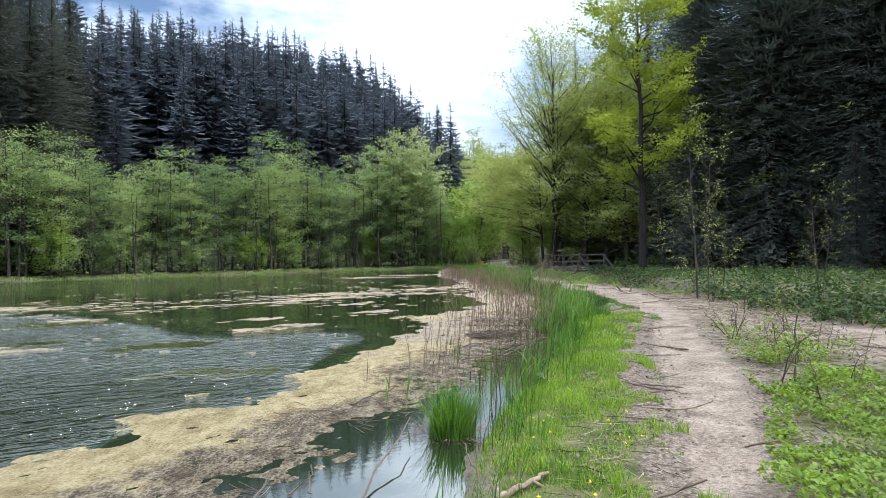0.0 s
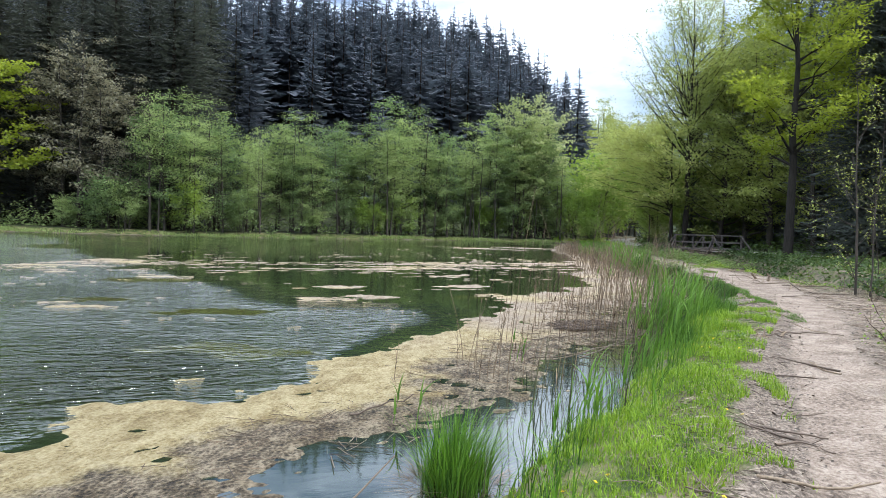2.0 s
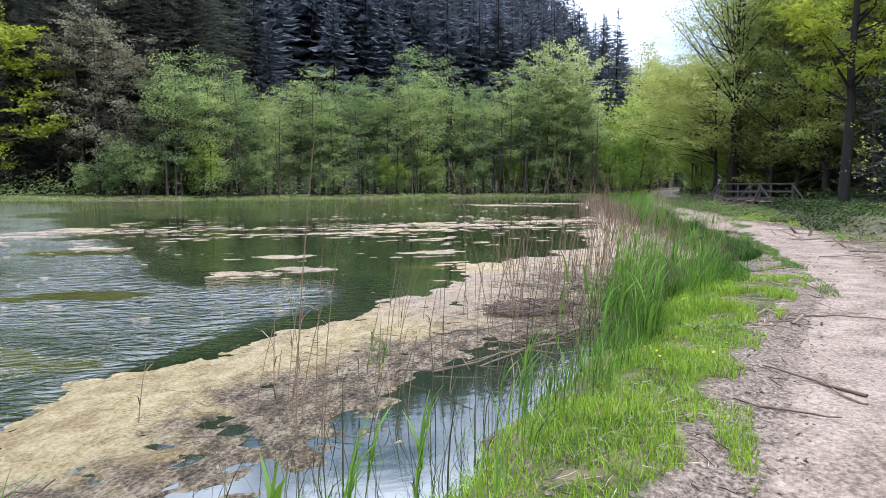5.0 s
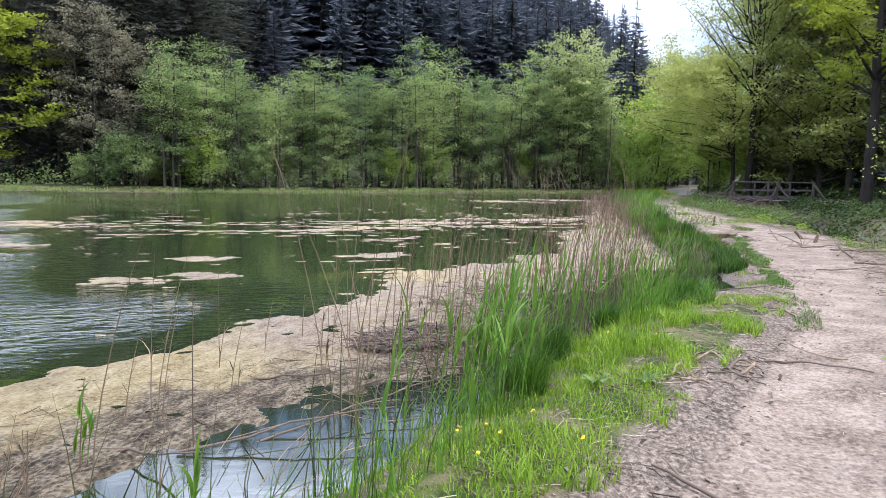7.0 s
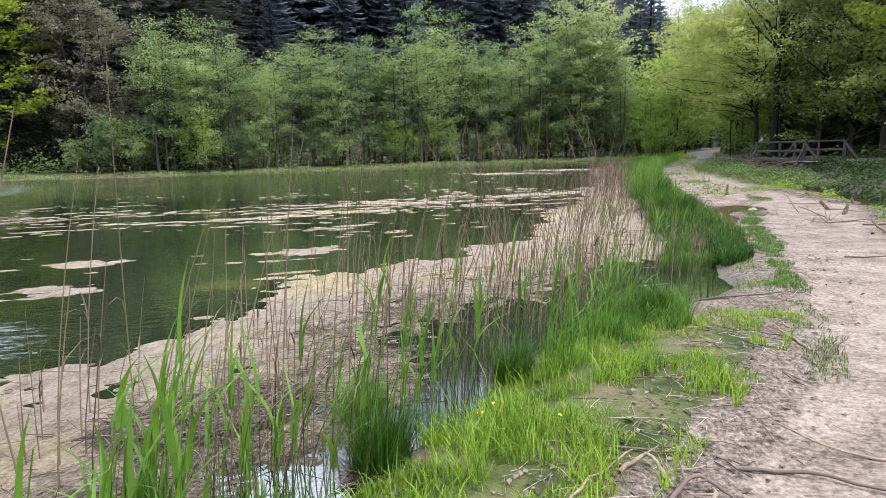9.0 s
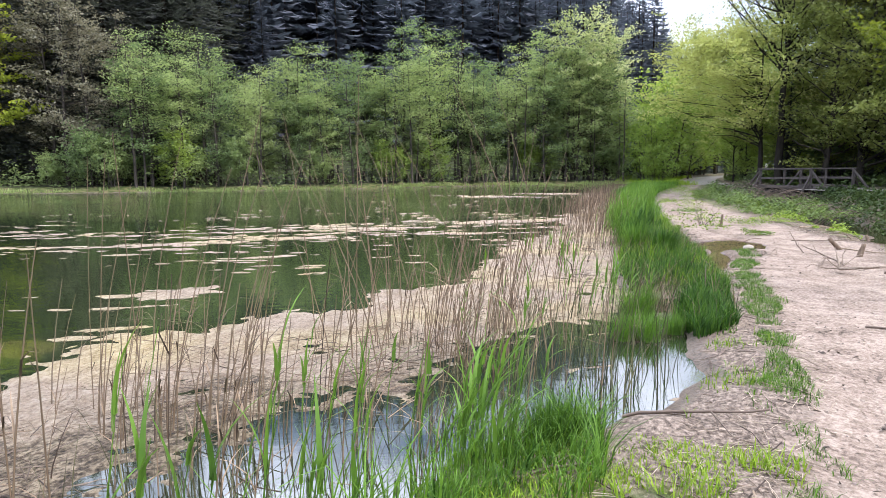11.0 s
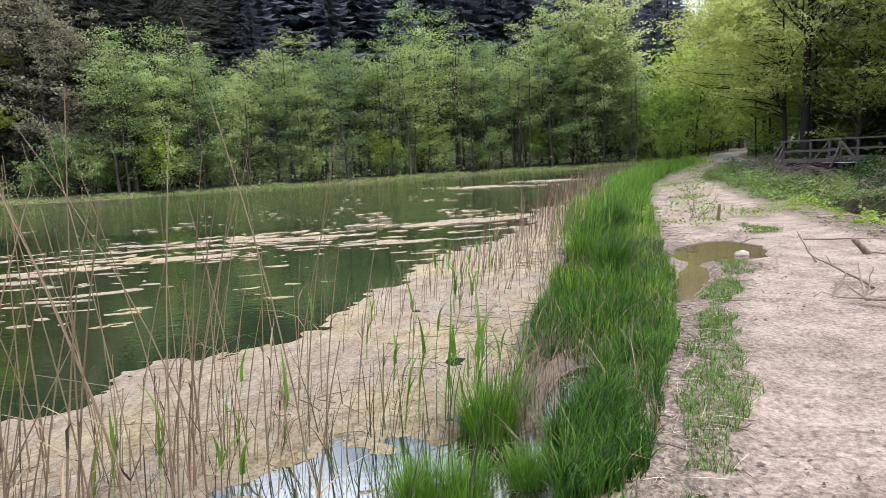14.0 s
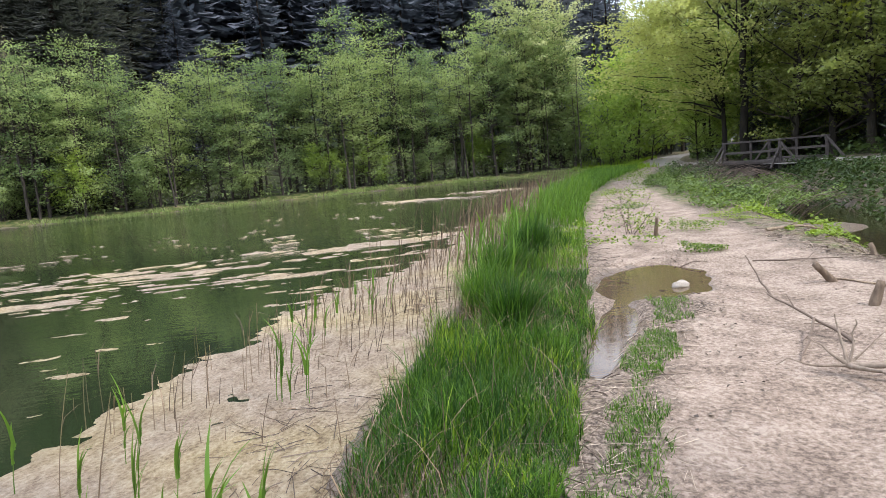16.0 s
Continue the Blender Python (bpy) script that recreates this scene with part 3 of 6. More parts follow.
RAFTS = [(-4.1, 13.3, 0.9, 0.45), (-3.2, 14.1, 0.6, 0.35), (-7.2, 10.7, 0.75, 0.4), (-1.8, 17.4, 0.5, 0.5), (-1.9, 12.3, 0.5, 0.25), (-1.2, 19.5, 0.6, 0.4),
         (-4.5, 15.6, 0.5, 0.3), (-5.5, 44, 2.6, 1.1), (-2.2, 48, 2.0, 1.2), (-9.5, 16.0, 0.7, 0.35), (-12.5, 19.5, 0.9, 0.5)]
WEEDS = [(-4.9, 11.0, 1.1, 0.45), (-3.4, 8.4, 1.0, 0.4), (-2.6, 8.3, 0.7, 0.3), (-7.5, 11.5, 0.9, 0.4), (-9.0, 15.0, 1.4, 0.6), (-1.4, 14.8, 0.6, 0.4)]
px_ = axis((-80, -20, 6), (-20, -8, 0.8), (-8, 4.8, 0.25))
py_ = axis((-40, 0, 4), (0, 40, 0.5), (40, 80, 4))
PX, PY, PF = grid(px_, py_)
wind = smooth((mat_l(PY) - PX + 0.1) / (0.5 + 1.7 * smooth((PY - 7) / 4))) * (0.015 + 0.88 * smooth((15.0 + 0.9 * np.clip(-5 - PX, 0, 30) - PY) / 9) + 0.1 * smooth((PY - 24) / 6) * smooth((52 - PY) / 10)) + 0.004
# weed just under the surface
weed = np.zeros(PX.shape)
for wx, wy, ax, ay in WEEDS:
    weed = np.maximum(weed, np.exp(-((PX - wx) / ax) ** 2 - ((PY - wy - 0.3 * (PX - wx)) / ay) ** 2))
tagged(new("water", mesh_of("pond", np.stack([PX, PY, np.full(PX.shape, WATER)], -1), PF, M_POND, True, {"wind": wind, "weed": weed, "pool": 1.1 * smooth((PX - mat_l(PY) - 0.5) / 0.8)})),
       "murky green pond water ruffled by wind", "pond", kind="structure")


def algae_sheet(xs, ys, thick=0.012):
    X, Y, F = grid(xs, ys)
    c = mat_cover(X, Y)
    land = -pond_depth(X, Y)
    z = WATER + np.clip(c * 0.16, -0.03, thick) + thick * (0.32 * fbm(X, Y, 11.0, 3, 9.0) + 0.28 * fbm(X, Y, 31.0, 2, 19.0)) * smooth((c - 0.02) / 0.1) - 0.03 * np.clip(land * 4, 0, 1)
    keep = (c.ravel()[F].max(1) > 0.015) & (land.ravel()[F].min(1) < 0.3)
    F = F[keep]
    used, inv = np.unique(F, return_inverse=True)
    span = np.maximum(mat_r(Y) - mat_l(Y), 0.5)
    inner = np.where(X > mat_l(Y) - 0.2, smooth((X - mat_l(Y)) / span * 1.5 - 0.3), 0.0) * (1 - 0.85 * smooth((Y - 12) / 5))
    return np.stack([X, Y, z], -1).reshape(-1, 3)[used], inv.reshape(-1, 4), inner.ravel()[used]


def islands(faces, n):
    """The number of the connected piece to which each face belongs."""
    root = list(range(n))

    def find(a):
        while root[a] != a:
            root[a] = root[root[a]]
            a = root[a]
        return a
    for a, b, c, d in faces.tolist():
        ra = find(a)
        for q in (b, c, d):
            root[find(q)] = ra
    return np.array([find(a) for a in faces[:, 0].tolist()])


def lay_algae(xs, ys, thick, name, label, ripe):
    """The connected mat and the smallest scraps as stuff, each drifting raft as a thing of its own."""
    v, f, inner = algae_sheet(xs, ys, thick)
    piece = islands(f, len(v))
    ids, count = np.unique(piece, return_counts=True)
    order = ids[np.argsort(-count)]
    size = dict(zip(ids.tolist(), count.tolist()))
    rafts = [k for k in order.tolist() if 12 <= size[k] < 6000][:110]

    def sheet(sel, centre):
        used, inv = np.unique(f[sel], return_inverse=True)
        return mesh_of(name, v[used] - centre, inv.reshape(-1, 4), M_ALGAE, True, {"inner": inner[used], "ripe": ripe(v[used, 1])})
    tagged(new(name, sheet(~np.isin(piece, rafts), np.zeros(3))), label, "algae mat", kind="stuff")
    for k in rafts:
        sel = piece == k
        centre = v[np.unique(f[sel])].mean(0)
        place(tagged(new("algae_raft", sheet(sel, centre)), "ragged beige algae raft drifting on the pond", "algae raft", "drifting algae rafts"), at_point(*centre))


lay_algae(axis((-5.5, 4.2, 0.05)), axis((-4.0, 1.0, 0.12), (1.0, 26, 0.055)), 0.012, "algae_mat", "beige dried algae mat floating along the bank", lambda y: smooth((y - 8) / 4))
lay_algae(axis((-16, -5.5, 0.1), (-5.5, 3.2, 0.1)), axis((26.0, 67, 0.16)), 0.012, "algae_mat", "beige algae mat along the far bank", np.ones_like)
lay_algae(axis((-15, -5.5, 0.06)), axis((8.0, 26, 0.07)), 0.004, "algae_scraps", "small beige algae scraps on the open water", np.ones_like)

UX, UY, UF = grid(axis((3.9, 6.2, 0.1)), axis((20.2, 25.6, 0.1)))
wet = puddle_depth(UX, UY).ravel()[UF].max(1) > -0.5
tagged(new("puddle", mesh_of("puddle", np.stack([UX, UY, np.full(UX.shape, -0.062)], -1), UF[wet], M_PUDDLE, True)),
       "shallow brown puddle on the footpath", "puddle", kind="structure")
dy = np.arange(4, 66, 1.0)
dv = np.concatenate([np.stack([ditch_x(dy) + s * 1.7, dy, np.full(len(dy), -0.62)], -1) for s in (-1, 1)])
di = np.arange(len(dy) - 1)
tagged(new("water", mesh_of("ditch", dv, np.stack([di, di + len(dy), di + len(dy) + 1, di + 1], -1), M_DITCH)),
       "still dark water in the ditch", "ditch water", kind="structure")

# ---- road ----
ry = np.concatenate([np.arange(5, 80, 0.5), np.arange(80, 300, 5.0)])
rslope = np.gradient(road_x(ry), ry)
rhalf = 1.65 * np.sqrt(1 + np.minimum(rslope ** 2, 1.2))
cols = np.linspace(-1, 1, 7)
RV = np.stack([road_x(ry)[:, None] + cols * rhalf[:, None] + 0.1 * fbm(ry[:, None], cols * 3, 1.3, 2, 3.0), np.repeat(ry[:, None], 7, 1),
               0.125 + 0.03 * (1 - np.abs(cols[None])) + 0 * ry[:, None] - 0.06 * (np.abs(cols[None]) > 0.9)], -1)
i = (np.arange(len(ry) - 1)[:, None] * 7 + np.arange(6)[None]).ravel()
ron = (np.abs(ry[:-1] - 53.6) > 1.9)
tagged(new("road", mesh_of("road", RV, np.stack([i, i + 1, i + 8, i + 7], -1)[np.repeat(ron, 6)], M_ROAD, True)),
       "pale gravel forest road with worn verges", "road", kind="structure")


# ---- bridge ----
def beam(a, b, w, h, up=(0, 0, 1), wear=0.006):
    """A squared timber from a to b with chamfered long edges: verts and faces."""
    a, b = Vector(a), Vector(b)
    d = (b - a).normalized()
    s = d.cross(Vector(up))
    s = s.normalized() if s.length > 0.05 else Vector((1, 0, 0))
    t = s.cross(d)
    c = min(w, h) * 0.12
    prof = [(-w / 2 + c, -h / 2), (w / 2 - c, -h / 2), (w / 2, -h / 2 + c), (w / 2, h / 2 - c), (w / 2 - c, h / 2), (-w / 2 + c, h / 2), (-w / 2, h / 2 - c), (-w / 2, -h / 2 + c)]
    bm = bmesh.new()
    rings = [[bm.verts.new(p + s * x + t * y) for x, y in prof] for p in (a, b)]
    for k in range(8):
        bm.faces.new((rings[0][k], rings[0][(k + 1) % 8], rings[1][(k + 1) % 8], rings[1][k]))
    bm.faces.new(rings[0][::-1])
    bm.faces.new(rings[1])
    bmesh.ops.recalc_face_normals(bm, faces=bm.faces)
    return bm


def part(name, bm, material, parent, label=""):
    me = bpy.data.meshes.new(name)
    bm.to_mesh(me)
    bm.free()
    me.materials.append(material)
    ob = new(name, me)
    ob.parent = parent
    return tagged(ob, label)


def build_bridge():
    A, B = Vector((8.9, 54.0, 0)), Vector((11.1, 51.3, 0))
    C, D = Vector((11.4, 56.0, 0)), Vector((13.6, 53.3, 0))
    along = (B - A).normalized()
    br = thing("footbridge", "weathered grey timber bridge with braced railings over the ditch", "bridge")
    deck_z, top = 0.16, 1.22
    # beams and abutment boards below, planks across
    for k, f in enumerate((0.06, 0.36, 0.64, 0.94)):
        p, q = A.lerp(C, f) - along * 0.7, B.lerp(D, f) + along * 0.7
        part("beam", beam((*p.xy, deck_z - 0.2), (*q.xy, deck_z - 0.2), 0.2, 0.24), M_DARKPLANK, br)
    length = (B - A).length + 1.4
    n = 22
    for k in range(n):
        o = along * (-0.7 + length * (k + 0.5) / n)
        p, q = A.lerp(C, -0.04) + o, A.lerp(C, 1.04) + o
        part("plank", beam((*p.xy, deck_z - 0.03), (*q.xy, deck_z - 0.03 + 0.004 * (k % 3)), length / n - 0.02, 0.06), M_PLANK, br)
    for s, t in ((A, C), (B, D)):
        for h in range(4):
            o = along * (-0.62 if s is A else 0.62)
            part("abutment_board", beam((*(s + o).xy, -0.85 + h * 0.22), (*(t + o).xy, -0.85 + h * 0.22), 0.08, 0.2), M_DARKPLANK, br)
    outward = (A - C).normalized()
    for (p, q, sgn) in ((A, B, 1), (C, D, -1)):
        off = outward * sgn
        for e, dirn in ((p, -1), (q, 1)):
            part("post", beam((*e.xy, deck_z - 0.35), (*e.xy, top - 0.02), 0.14, 0.14, (1, 0, 0)), M_PLANK, br)
            foot = e + along * dirn * 0.95
            part("end_brace", beam((*foot.xy, deck_z - 0.05), (*e.xy, top - 0.06), 0.1, 0.11), M_PLANK, br)
            foot = e + off * 0.62
            part("side_brace", beam((*foot.xy, deck_z - 0.3), (*e.xy, top - 0.3), 0.1, 0.1), M_PLANK, br)
        mid = p.lerp(q, 0.5)
        part("middle_post", beam((*mid.xy, deck_z - 0.2), (*mid.xy, top - 0.04), 0.11, 0.11, (1, 0, 0)), M_PLANK, br)
        a, b = p - along * 0.12, q + along * 0.12
        part("handrail", beam((*a.xy, top), (*b.xy, top + 0.01), 0.13, 0.09), M_PLANK, br)
        part("middle_rail", beam((*p.xy, deck_z + 0.52), (*q.xy, deck_z + 0.54), 0.06, 0.12), M_PLANK, br)
        part("kerb_beam", beam((*a.xy, deck_z + 0.06), (*b.xy, deck_z + 0.06), 0.14, 0.12), M_PLANK, br)
    return br


build_bridge()


# ---- trees ----
def limb(start, direction, length, rise, r0, rand, k=6, wob=0.06):
    """One limb as a polyline that curves up (rise) with small kinks."""
    s = np.linspace(0, 1, k)[:, None]
    d = direction / np.linalg.norm(direction)
    pts = start + d * length * s + np.array([0, 0, 1.0]) * rise * length * s ** 2
    pts[1:] += rand.normal(size=(k - 1, 3)) * wob * length * s[1:] * 0.5
    return pts, r0 * (1 - 0.85 * s[:, 0])


def broadleaf(name, seed, tall, crown_from, spread, limbs, twigs, leaf_n, leaf_size, trunk_r, leaf_mat, bark, label, rise=0.25, flat=0.3, stems=1, lean=0.03,
              ascend=0.35, shape=1.0, scatter=0.35, inside=0.3, level=0.75, side=None):
    """Trunk(s) with limbs and twigs in one mesh, and a crown of single leaves along the twigs in another."""
    rand = np.random.default_rng(seed)
    T, TR, L, R, W, WR, tips = [], [], [], [], [], [], []
    for s in range(stems):
        base = np.array([0, 0, -0.3]) + (np.array([*rand.normal(size=2) * 0.45, 0]) if stems > 1 else 0)
        top = base + np.array([*(rand.normal(size=2) * lean * tall), 0]) + np.array([0, 0, tall * (1 if s == 0 else rand.uniform(0.75, 0.98))])
        k = 12
        t = np.linspace(0, 1, k)[:, None]
        trunk = base + (top - base) * t
        trunk[1:-1, :2] += np.cumsum(rand.normal(size=(k - 2, 2)), 0) * 0.012 * tall / 4
        T.append(trunk)
        TR.append(trunk_r * (1 - 0.93 * t[:, 0] ** 0.9) * (1 if s == 0 else 0.75))
        for j in range(limbs // stems):
            f = crown_from + (0.97 - crown_from) * rand.random() ** 0.9
            p = np.array([np.interp(f, t[:, 0], trunk[:, c]) for c in range(3)])
            g = (f - crown_from) / (1 - crown_from)
            reach = spread * (math.sin(math.pi * min(1, 0.18 + 0.82 * g ** 0.8)) ** shape * 0.9 + 0.12) * rand.uniform(0.6, 1.1)
            az = rand.uniform(0, 2 * np.pi) if side is None else rand.normal(side, 0.85)
            d = np.array([math.cos(az), math.sin(az), ascend * rand.uniform(0.3, 1.5)])
            pts, rad = limb(p, d, reach, rise, max(trunk_r * (1 - f) * 0.5, 0.012), rand)
            L.append(pts[[0, 2, 3, 5]])
            R.append(rad[[0, 2, 3, 5]])
            for q in range(twigs):
                u = rand.uniform(inside, 1.0)
                a = np.array([np.interp(u, np.linspace(0, 1, 6), pts[:, c]) for c in range(3)])
                dd = d * 0.6 + rand.normal(size=3) * np.array([0.75, 0.75, level]) + np.array([0, 0, 0.3 * level])
                tw, tr = limb(a, dd, reach * rand.uniform(0.22, 0.5), 0.15, 0.012, rand)
                if q % 6 == 0:
                    W.append(tw[[0, 2, 5]])
                    WR.append(tr[[0, 2, 5]])
                tips.append(tw)
            tips.append(pts[2:])
    bark_v, bark_f = join([tubes(np.array(T), np.array(TR), 7), tubes(np.array(L), np.array(R), 3), tubes(np.array(W), np.array(WR), 3)])
    seg = np.concatenate([t[1:] for t in tips])
    wts = np.concatenate([np.linalg.norm(np.diff(t, axis=0), axis=1) for t in tips])
    pick = seg[rand.choice(len(seg), leaf_n, p=wts / wts.sum())]
    c = pick + rand.normal(size=(leaf_n, 3)) * np.array([scatter, scatter, scatter * (0.15 + 0.35 * level)])
    lv, lf = leaves(c, leaf_size, rand, flat)
    tree = thing(name, label, "tree")
    under(new("trunk", mesh_of("trunk", bark_v, bark_f, bark, True)), tree)
    under(new("crown", mesh_of("crown", lv, lf, leaf_mat)), tree)
    return tree


def spruce_crown(rand, tall, reach, bare, n_branch, sprays, broad=0.17):
    """Drooping boughs at uneven heights, each a row of narrow needle sprays."""
    f = bare + (1 - bare) * np.sort(rand.random(n_branch)) ** 0.85
    rr = np.minimum(reach, 0.3 * tall * (1 - f) ** 0.9 + 0.12) * rand.uniform(0.62, 1.12, n_branch)
    az, droop = np.arange(n_branch) * 2.4 + rand.normal(size=n_branch) * 0.5, rand.uniform(0.15, 0.6, n_branch) * (1.2 - f)
    out = np.stack([np.cos(az), np.sin(az), np.zeros(n_branch)], -1)
    side = np.stack([-np.sin(az), np.cos(az), np.zeros(n_branch)], -1)
    quads = []
    for q in range(sprays):
        u0, u1 = q / (sprays + 0.6), (q + 1.7) / (sprays + 0.6)
        sgn = (1 if q % 2 else -1) * rand.uniform(0.3, 1.0, n_branch)[:, None]
        p0 = out * (rr * u0)[:, None] + np.stack([0 * f, 0 * f, tall * f - droop * rr * u0], -1)
        p1 = out * (rr * u1)[:, None] + np.stack([0 * f, 0 * f, tall * f - droop * rr * u1 + 0.12 * rr * u1 ** 3], -1) + side * (sgn * (rr * 0.16 * (1.15 - u0))[:, None])
        wide = (side + np.array([0, 0, 0.25]) * rand.normal(size=(n_branch, 1))) * (rr * broad * (1.25 - u0) * rand.uniform(0.7, 1.3, n_branch))[:, None]
        hang = np.array([0, 0, -min(1.0, broad / 0.1)]) * (rand.uniform(0.1, 0.45, n_branch) * (1.1 - 0.6 * f))[:, None]
        mid = p0 * 0.45 + p1 * 0.55
        quads.append(np.stack([p0, mid + wide + hang, p1, mid - wide + hang * 0.7], 1))
    return np.concatenate(quads).reshape(-1, 3)


def spruce(seed, tall, label, reach=3.4, bare=0.06, n_branch=300, sprays=4, broad=0.17, needles=M_SPRUCE_HAZE):
    rand = np.random.default_rng(seed)
    v = spruce_crown(rand, tall, reach, bare, n_branch, sprays, broad)
    t = np.linspace(0, 1, 6)[:, None]
    trunk = np.array([0, 0, -0.5]) + np.array([0, 0, tall + 0.4]) * t
    L, R = [], []
    for k in range(9):
        z, az = tall * rand.uniform(0.04, 0.3), rand.uniform(0, 6.28)
        d = np.array([math.cos(az), math.sin(az), -0.15])
        L.append(np.array([0, 0, z]) + d * rand.uniform(0.8, 2.2) * np.array([[0.0], [0.5], [1.0]]))
        R.append(np.array([0.02, 0.012, 0.004]))
    bv, bf = join([tubes(trunk[None], (0.012 * tall * (1 - 0.95 * t[:, 0]) + 0.01)[None], 6), tubes(np.array(L), np.array(R), 3)])
    tree = thing("spruce_tree", label, "spruce")
    under(new("trunk", mesh_of("trunk", bv, bf, M_DARKBARK, True)), tree)
    under(new("crown", mesh_of("crown", v, np.arange(len(v)).reshape(-1, 4), needles)), tree)
    return tree


def copies(protos, spots, group, rand, sizes=(0.85, 1.15)):
    """The first spots take the originals, the rest copies; each turned and sized by chance."""
    for k, (x, y, s) in enumerate(spots):
        m = at_point(x, y, float(height(x, y)) - 0.05, rand.uniform(0, 360), s * rand.uniform(*sizes))
        if k < len(protos):
            place(tagged(protos[k], group=group), m)
        else:
            tagged(copy_thing(protos[k % len(protos)], m), group=group)


trand = np.random.default_rng(3)
alders = [broadleaf("alder_tree", 20 + k, 14.0, (0.36, 0.04, 0.42, 0.05, 0.1)[k], 2.6, 60, 5, (2300, 4400, 2100, 4400, 3900)[k], 0.2, 0.15, M_ALDER, M_BARK,
                    "slender alder in fresh green leaf on the pond shore", rise=0.06, ascend=0.3, flat=0.4, stems=(2, 1, 3, 1, 1)[k], scatter=0.3, shape=0.35, inside=0.3, level=0.5, lean=0.03) for k in range(5)]
# height of the alder hedge along the far shore
hedge_h = lines((9.5, -36), (10.9, -33.3), (13.8, -29.9), (12.0, -27.8), (11.8, -26.3), (12.4, -22.5), (13.1, -20.4), (13.8, -18.4), (15.3, -15.4), (15.4, -13.6), (13.8, -11.6), (15.6, -9.0),
                (15.6, -6.0), (15.9, -3.9), (14.0, -0.8), (8.0, 0.6))
shore = []
for k, x0 in enumerate(np.arange(-32.5, 0.3, 0.8)):
    for row, (near, deep, low) in enumerate(((0.8, 1.2, 0.8), (3.2, 3.0, 0.95))):
        x1 = x0 + trand.normal() * 0.45 - 0.5 * row
        y1 = float(np.interp(x1, far_xs, far_ys)) + near + trand.random() * deep
        if (k + row) % 2 == 0 or row:
            shore.append((x1, y1, float(hedge_h(x1)) / 14.0 * trand.uniform(low, low + 0.14)))
copies(alders, shore, "alders along the far shore", trand, (0.97, 1.03))
pale = broadleaf("alder_tree", 41, 15.2, 0.14, 3.6, 60, 4, 6500, 0.22, 0.15, M_PALE, M_BARK, "pale flowering tree among the alders", rise=0.3, ascend=0.5, stems=3, shape=0.6, scatter=0.28, level=0.4)
copies([pale], [(-5.2, 70.5, 1.02), (-3.0, 72.0, 1.02)], "pale trees at the pond's end", trand, (0.98, 1.02))
willow = broadleaf("shore_tree", 43, 15.5, 0.1, 4.2, 60, 5, 9000, 0.28, 0.16, M_MAPLE, M_BARK, "bright yellow-green tree leaning over the water", rise=0.1, ascend=0.25, flat=0.3, shape=0.7, scatter=0.25, inside=0.4, level=0.3)
copies([willow], [(-44.6, 42.2, 1.1)], "", trand, (1, 1))
brown = broadleaf("alder_tree", 45, 15.5, 0.16, 2.7, 50, 5, 4200, 0.19, 0.15, M_BROWN, M_BARK, "thin brownish tree just coming into leaf on the shore", rise=0.1, ascend=0.3, shape=0.5, scatter=0.26, inside=0.3, level=0.25)
copies([brown], [(-38.3, 46.0, 1.06), (-40.6, 47.0, 0.95), (-36.4, 46.5, 0.86), (-34.8, 47.6, 0.8), (-43.8, 47.5, 0.9)], "brownish trees on the shore", trand, (0.98, 1.02))

bushes = [broadleaf("shore_bush", 50 + k, 4.6, 0.05, 2.2, 40, 4, 3200, 0.2, 0.05, (M_BRIGHT, M_ALDER)[k], M_BARK, "dense green bush on the shore", rise=0.3, ascend=0.8, stems=5, lean=0.1, shape=0.5, scatter=0.24)
          for k in range(2)]
bspots = [(1.6, 71.6, 1.2), (-26.5, 50.0, 0.7), (3.2, 75.5, 1.3), (-0.8, 70.6, 1.0), (2.6, 66.5, 0.5), (-33.4, 45.7, 1.2), (-18, 59.0, 0.6), (-12.5, 65.0, 0.6), (-8, 68.4, 0.6), (-22.0, 54.5, 0.6),
          (3.4, 82.0, 1.5), (-35.4, 44.9, 1.15), (-30, 47.9, 0.6), (-38, 44.6, 0.8), (-15.5, 62.4, 0.6), (-47, 42.5, 0.9), (6.3, 108, 1.5), (5.0, 104, 1.4), (7.6, 110, 1.5), (3.6, 96, 1.3), (12.6, 64.8, 1.1), (14.2, 63.8, 1.2), (11.9, 68.0, 1.2), (15.8, 66.0, 1.3), (13.6, 70.5, 1.3)]
copies(bushes, bspots, "bushes on the shore", trand)

ash = broadleaf("ash_tree", 61, 23.0, 0.3, 6.4, 100, 7, 16000, 0.17, 0.3, M_ASH, M_ASHBARK, "tall ash in thin new leaf behind the bridge", rise=0.4, ascend=0.85, flat=0.3, shape=0.75, scatter=0.3, inside=0.25, level=0.6)
copies([ash], [(10.9, 61.0, 1.0)], "", trand, (1, 1))
# the ash's low overhanging limbs, made up as a second tree with its own trunk
ash_low_limbs = broadleaf("maple_tree", 64, 11.5, 0.26, 7.4, 64, 8, 20000, 0.2, 0.2, M_ASH_LOWER, M_ASHBARK, "ash's yellow-green low limbs over the road, built as a separate tree", rise=-0.15, ascend=0.42, flat=0.35, shape=0.55, scatter=0.3, inside=0.3, level=0.3, side=math.pi)
place(tagged(ash_low_limbs, group="broad trees along the road"), at_point(9.9, 62.6, -0.05))
big_maple = broadleaf("maple_tree", 77, 19.0, 0.26, 4.3, 58, 9, 26000, 0.17, 0.26, M_MAPLE, M_ASHBARK, "broad tree with yellow-green spring leaves by the road", rise=0.15, ascend=0.5, flat=0.35, shape=0.7, scatter=0.22, inside=0.4, level=0.35)
